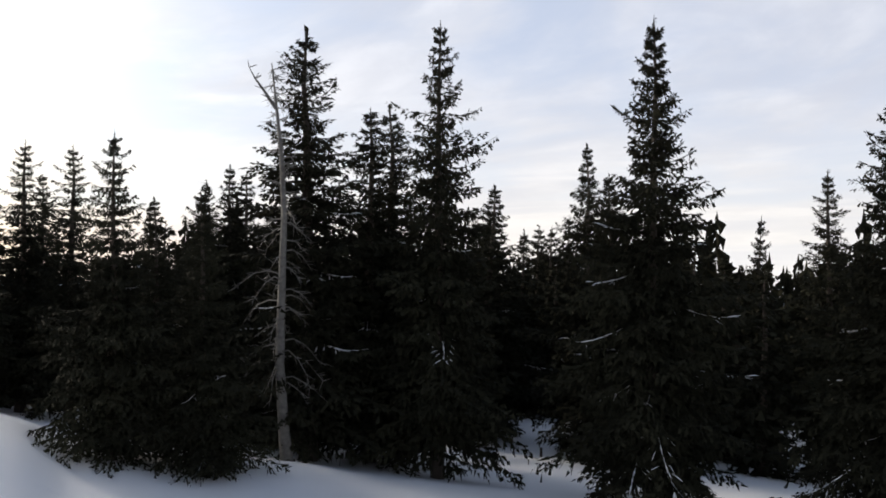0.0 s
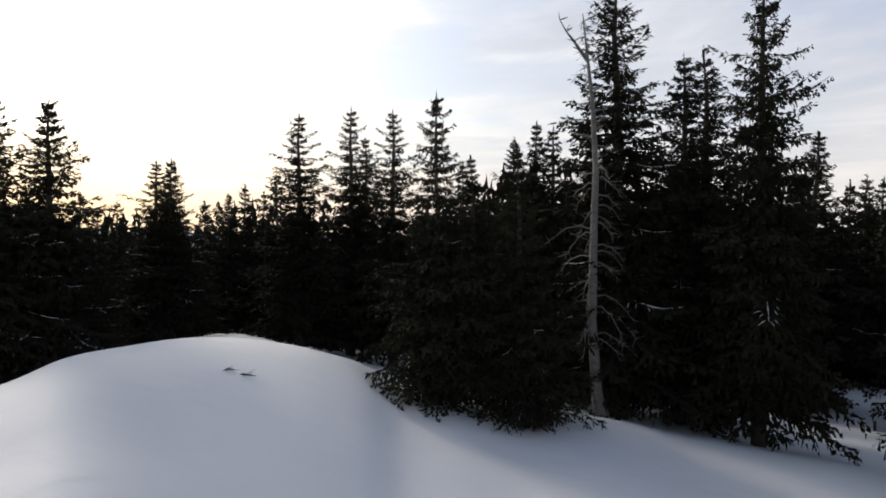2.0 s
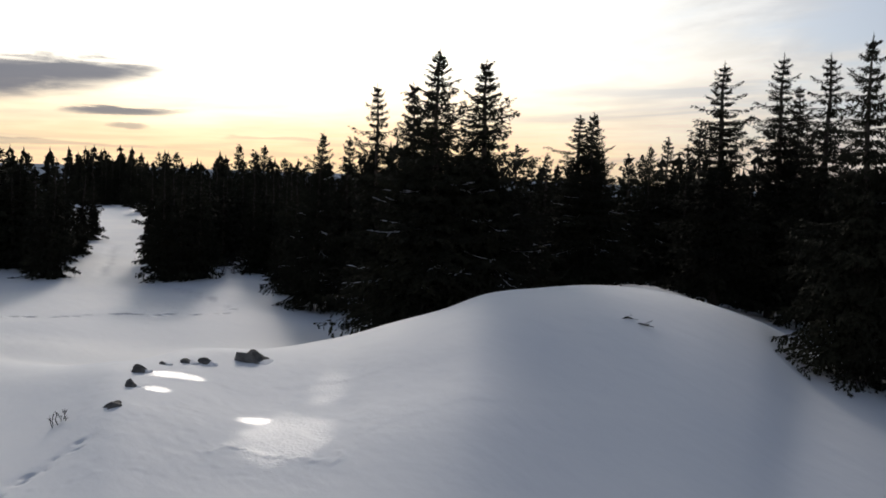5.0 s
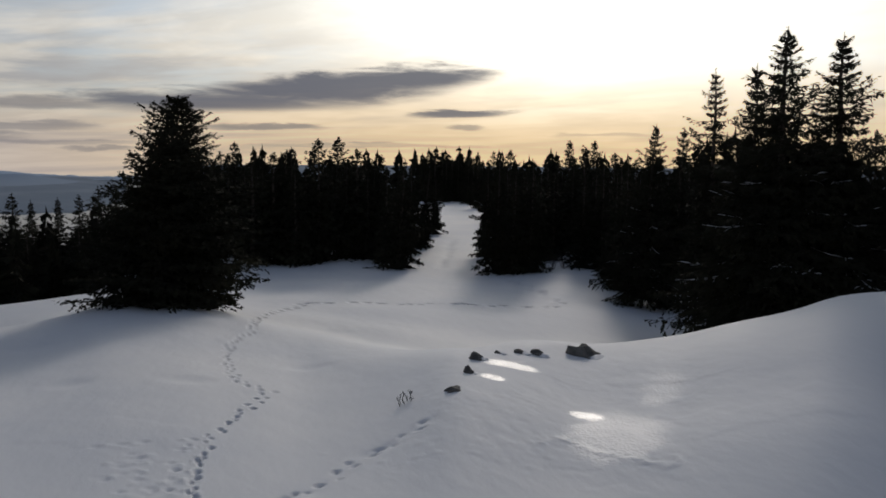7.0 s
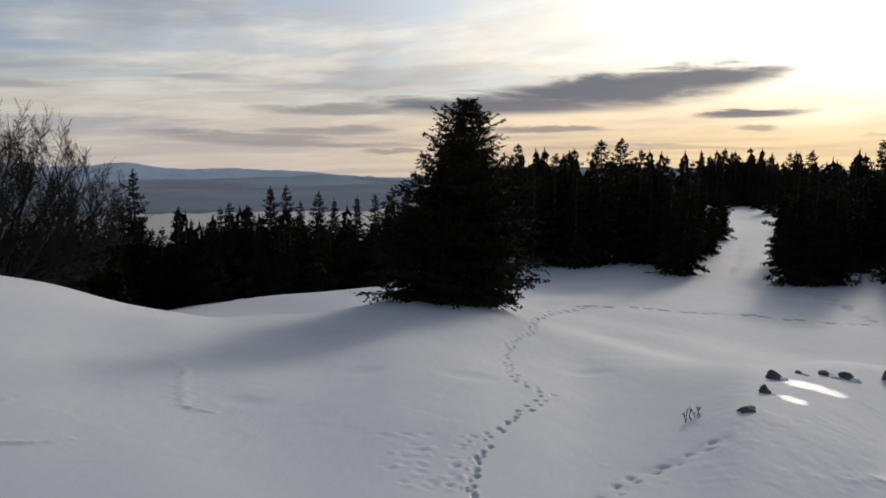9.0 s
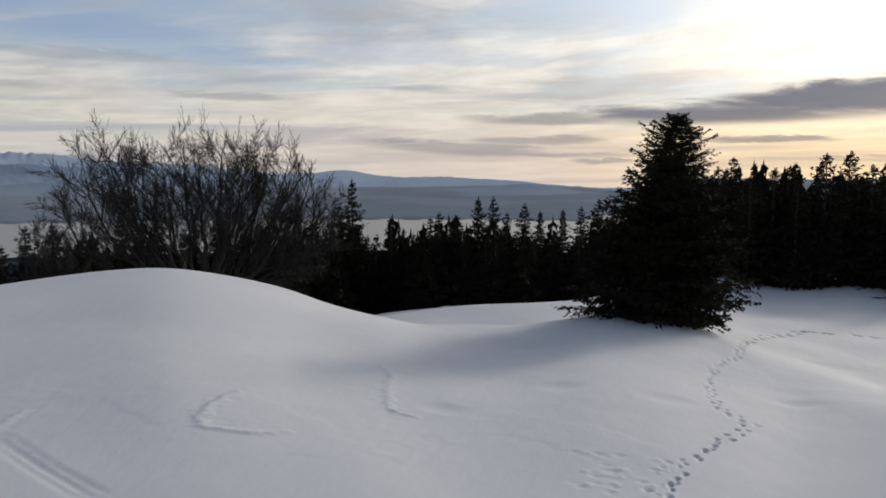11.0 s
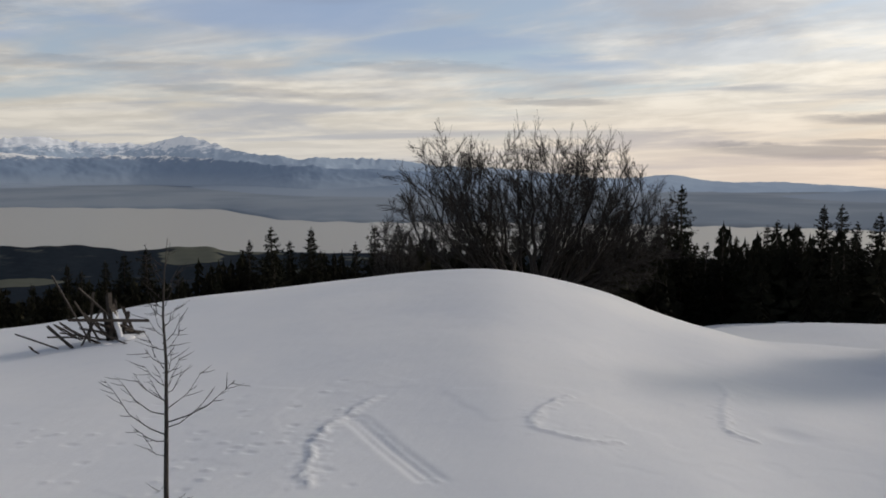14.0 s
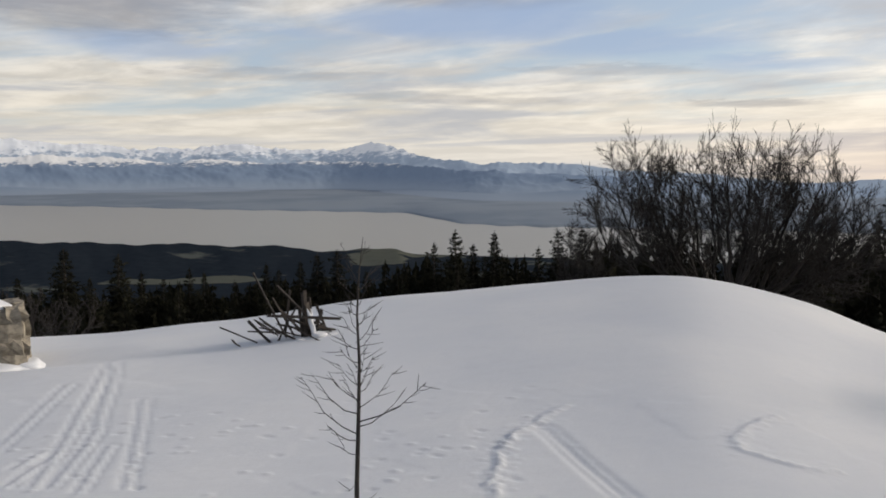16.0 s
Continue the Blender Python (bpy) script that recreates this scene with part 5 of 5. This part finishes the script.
def fallen_twig(az, dist, length, turn, seed):
    rnd = random.Random(seed)
    v, f = [], []
    pts = [Vector((length * (g - 0.5), rnd.uniform(-0.03, 0.03), 0.01 + 0.02 * math.sin(g * 3.1))) for g in (0, 0.25, 0.5, 0.75, 1)]
    tube(v, f, pts, [0.012, 0.016, 0.014, 0.011, 0.004], 6)
    for k in range(4):
        q = pts[1].lerp(pts[3], rnd.random())
        w = Vector((rnd.uniform(0.1, 0.5), rnd.uniform(-0.5, 0.5), rnd.uniform(0.0, 0.3))) * 0.25
        tube(v, f, [q, q + w * 0.5, q + w], [0.007, 0.005, 0.002], 4)
    ob = mesh_object("fallen_twig", v, f, TWIG)
    ob.matrix_world = Matrix.Translation(on_ground(az, dist)) @ Matrix.Rotation(radians(az + turn), 4, "Z")
    return tagged(ob, "broken dark twig lying on the snow mound", "twig", "twigs on the mound")


fallen_twig(33.35, 14.1, 0.16, 10, 1)
fallen_twig(32.2, 13.9, 0.30, -25, 2)


def make_post(az, dist):
    ob = new("marker_post")
    ob.location = on_ground(az, dist, 0.05)
    bm = bmesh.new()
    bmesh.ops.create_cone(bm, segments=10, radius1=0.045, radius2=0.04, depth=0.34, cap_ends=True, matrix=Matrix.Translation((0, 0, 0.14)))
    part("stake", bm, BARK, ob)
    bm = bmesh.new()
    bmesh.ops.create_icosphere(bm, subdivisions=2, radius=0.05, matrix=Matrix.Translation((0, 0, 0.31)) @ Matrix.Diagonal((1, 1, 0.45, 1)))
    part("cap", bm, BARK, ob)
    return tagged(ob, "short dark wooden stake standing in the snow", "post")


make_post(-7.65, 26.4)


# ---- heap of old boards ----
def make_board_heap():
    rnd = random.Random(6)
    a = radians(143.8)
    right, ahead = Vector((math.cos(a), math.sin(a), 0)), Vector((-math.sin(a), math.cos(a), 0))
    origin = on_ground(143.57, 17.94)
    # ends of each board: across, ahead and up from the foot of the heap; then its width
    boards = [(-1.05, 0.17, 1.34, -0.45, -0.20, 0.12, 0.13), (-0.61, 0.39, 1.04, 0.01, 0.0, 0.46, 0.10), (-0.78, -0.31, 0.53, 0.64, -0.21, 0.47, 0.12), (-1.72, -0.18, 0.28, -0.99, -0.42, 0.10, 0.12),
              (-1.18, 0.17, 0.34, -0.75, -0.21, 0.05, 0.12), (-0.87, 0.28, 0.30, -0.17, -0.20, 0.03, 0.14), (-0.04, 0.10, 0.78, 0.17, -0.30, 0.0, 0.18), (-0.10, 0.40, 0.86, -0.02, -0.10, 0.0, 0.14),
              (-0.53, 0.49, 0.49, -0.06, 0.10, 0.08, 0.12), (-0.35, 0.60, 0.89, -0.47, 0.30, -0.02, 0.10), (0.18, 0.20, 0.64, 0.47, 0.49, -0.05, 0.12)]
    boards += [(-1.46, -0.45, 0.10, -1.31, -0.54, 0.05, 0.09), (-0.28, -0.10, 0.41, 0.35, 0.30, 0.15, 0.12), (0.05, 0.2, 0.8, 0.1, 0.3, 0.0, 0.12), (-0.7, 0.5, 0.75, -0.25, 0.2, 0.0, 0.07), (-0.2, 0.1, 0.62, -0.62, -0.1, 0.0, 0.08), (0.3, -0.1, 0.5, -0.1, 0.2, 0.0, 0.08)]
    boards += [(-0.05, 0.05, 0.95, 0.02, 0.0, 0.0, 0.16), (0.02, 0.15, 0.70, 0.10, -0.05, 0.0, 0.17), (0.28, 0.1, 0.55, 0.12, 0.0, 0.0, 0.15), (-0.16, 0.1, 0.60, -0.10, 0.0, 0.0, 0.15), (-0.95, 0.0, 0.22, -0.15, -0.15, 0.14, 0.10), (-0.6, -0.1, 0.30, 0.0, 0.05, 0.22, 0.12)]
    for k in range(11):
        x, y, turn, ln = rnd.uniform(-1.2, 0.5), rnd.uniform(-0.4, 0.4), rnd.uniform(-0.7, 0.7), rnd.uniform(0.3, 0.8)
        boards.append((x, y, rnd.uniform(0.10, 0.45), x + ln * math.cos(turn), y + ln * math.sin(turn), rnd.uniform(0.05, 0.25), rnd.uniform(0.05, 0.08)))
    heap = new("board_heap")
    heap.location = origin
    for k, (x0, y0, z0, x1, y1, z1, wide) in enumerate(boards):
        p, q = right * x0 + ahead * y0 + Vector((0, 0, z0)), right * x1 + ahead * y1 + Vector((0, 0, z1 - 0.06))
        ln = (q - p).length
        bm = bmesh.new()
        bmesh.ops.create_cube(bm, size=1.0)
        bmesh.ops.subdivide_edges(bm, edges=bm.edges, cuts=2, use_grid_fill=True)
        for v in bm.verts:
            x = v.co.x
            v.co = Vector((x * ln, v.co.y * wide * 0.46 * (1 + 0.08 * math.sin(x * 5 + k)), v.co.z * 0.026 + 0.02 * math.sin(x * 2.5 + k)))
            if abs(x) > 0.49:
                v.co.x += rnd.uniform(-0.03, 0.03)
        rot = (q - p).to_track_quat("X", "Z").to_matrix().to_4x4()
        b = part("board", bm, BOARD, heap, smooth=False)
        b.matrix_local = Matrix.Translation((p + q) / 2) @ rot @ Matrix.Rotation(rnd.uniform(-0.5, 0.5) + (1.0 if k == 2 else 0.0), 4, "X")
        if k in (6, 13):
            bm = bmesh.new()
            bmesh.ops.create_icosphere(bm, subdivisions=3, radius=1.0)
            for v in bm.verts:
                v.co = Vector((v.co.x * ln * 0.36, v.co.y * wide * 0.30, v.co.z * 0.045)) * (1 + 0.25 * noise.noise(v.co * 2.2 + Vector((k, 0, 0))))
            c = part("snow_cover", bm, SNOW, heap, "snow clinging to a plank")
            c.matrix_local = Matrix.Translation(p.lerp(q, 0.62) - ahead * 0.05 + Vector((0, 0, 0.02))) @ rot
    for x, y, z, s in ((0.24, -0.22, 0.10, 0.24), (0.46, -0.05, 0.02, 0.34), (-0.1, -0.30, -0.02, 0.30)):
        bm = bmesh.new()
        bmesh.ops.create_icosphere(bm, subdivisions=3, radius=1.0)
        for v in bm.verts:
            v.co = Vector((v.co.x * s * 0.7, v.co.y * s * 0.5, v.co.z * s * (1.6 if z > 0.2 else 0.25))) * (1 + 0.2 * noise.noise(v.co * 1.6 + Vector((x * 9, 0, 0))))
        b = part("snow_cover", bm, SNOW, heap, "snow lying on the boards")
        b.location = right * x + ahead * y + Vector((0, 0, z))
    return tagged(heap, "heap of old grey-brown boards and planks half under snow", "board heap")


make_board_heap()


# ---- end of a dry stone wall with its snow cap ----
def make_stone_wall():
    rnd = random.Random(9)
    wall = new("dry_stone_wall")
    base = on_ground(160.6, 19.26)
    wall.location = base
    a = radians(161.7)
    right, ahead = Vector((math.cos(a), math.sin(a), 0)), Vector((-math.sin(a), math.cos(a), 0))
    shared = []
    for k in range(9):
        bm = bmesh.new()
        bmesh.ops.create_cube(bm, size=1.0)
        bmesh.ops.subdivide_edges(bm, edges=bm.edges, cuts=1, use_grid_fill=True)
        for v in bm.verts:
            v.co = v.co.lerp(v.co.normalized() * 0.62, 0.25) * (1 + 0.48 * noise.noise(v.co * 1.9 + Vector((k * 4.3, 0, 0))))
        me = bpy.data.meshes.new("stone")
        bm.to_mesh(me)
        bm.free()
        me.materials.append(WALL_STONE)
        shared.append(me)
    # uneven courses that run away from the blunt end of the wall
    z = -0.12
    for course, high in enumerate((0.34, 0.29, 0.33, 0.29)):
        lean = 0.035 * course
        for side in (-1, 1):
            u = 0.08 - lean
            while u > -2.6:
                ln = rnd.uniform(0.26, 0.62)
                tall = high * rnd.uniform(0.9, 1.15)
                st = new("stone", rnd.choice(shared))
                st.parent = wall
                p = right * (u - ln / 2) + ahead * ((0.66 - lean * 0.6) * side + rnd.uniform(-0.03, 0.03)) + Vector((0, 0, z + tall / 2))
                st.matrix_local = Matrix.Translation(p) @ Matrix.Rotation(a + rnd.uniform(-0.15, 0.15), 4, "Z") @ Matrix.Rotation(rnd.uniform(-0.1, 0.1), 4, "Y") @ Matrix.Diagonal((ln * 1.06, 0.42, tall * 1.06, 1))
                u -= ln
        for k in range(4):
            st = new("stone", rnd.choice(shared))
            st.parent = wall
            st.matrix_local = Matrix.Translation(right * (-0.02 - lean + rnd.uniform(-0.05, 0.05)) + ahead * (-0.57 + 0.38 * k) + Vector((0, 0, z + high / 2))) @ Matrix.Rotation(a + rnd.uniform(-0.2, 0.2), 4, "Z") @ Matrix.Diagonal((0.34, 0.40, high * 1.08, 1))
        z += high * 0.96
    # thin uneven snow on the top
    bm = bmesh.new()
    n, ring = 26, []
    for s in range(n):
        x = -0.12 - 2.5 * s / (n - 1)
        prof = []
        edge = min(1.0, (s + 0.5) / 3)
        for j in range(9):
            t = math.pi * j / 8
            y = math.cos(t) * 0.66 * edge * (1 + 0.2 * noise.noise(Vector((x * 2, j, 0))))
            prof.append(bm.verts.new(right * x + ahead * y + Vector((0, 0, z - 0.03 + 0.15 * math.sin(t) * edge * (1 + 0.4 * noise.noise(Vector((x * 1.7, 0, 3))))))))
        ring.append(prof)
    for s in range(n - 1):
        for j in range(8):
            bm.faces.new((ring[s][j], ring[s][j + 1], ring[s + 1][j + 1], ring[s + 1][j]))
        bm.faces.new((ring[s][8], ring[s][0], ring[s + 1][0], ring[s + 1][8]))
    bm.faces.new(ring[0])
    bmesh.ops.recalc_face_normals(bm, faces=bm.faces)
    part("snow_cap", bm, SNOW, wall, "white snow lying on the wall top")
    # wedge of snow blown against the foot and into the joints
    for x, y, wide, deep, high in ((-0.9, -0.85, 1.2, 0.60, 0.24), (0.02, -0.62, 0.42, 0.45, 0.20)):
        bm = bmesh.new()
        bmesh.ops.create_icosphere(bm, subdivisions=4, radius=1.0)
        for v in bm.verts:
            k = 1 + 0.22 * noise.noise(v.co * 1.6 + Vector((x * 5, 0, 0)))
            v.co = right * (v.co.x * wide * k + x) + ahead * (v.co.y * deep * k + y) + Vector((0, 0, v.co.z * high * k - 0.10))
        part("snow_drift", bm, SNOW, wall, "smooth snow drifted against the wall")
    return tagged(wall, "pale dry stone wall end with snow on top", "stone wall", kind="structure")


make_stone_wall()


# ---- leafless bushes at the edge of the forest ----
for az, d, high, seed in ((61.3, 39.1, 1.1, 21), (60.6, 39.7, 0.9, 22), (62.0, 40.0, 0.8, 23)):
    make_shrub(az, d, 12, high, seed, "leafless dark bush at the edge of the forest")
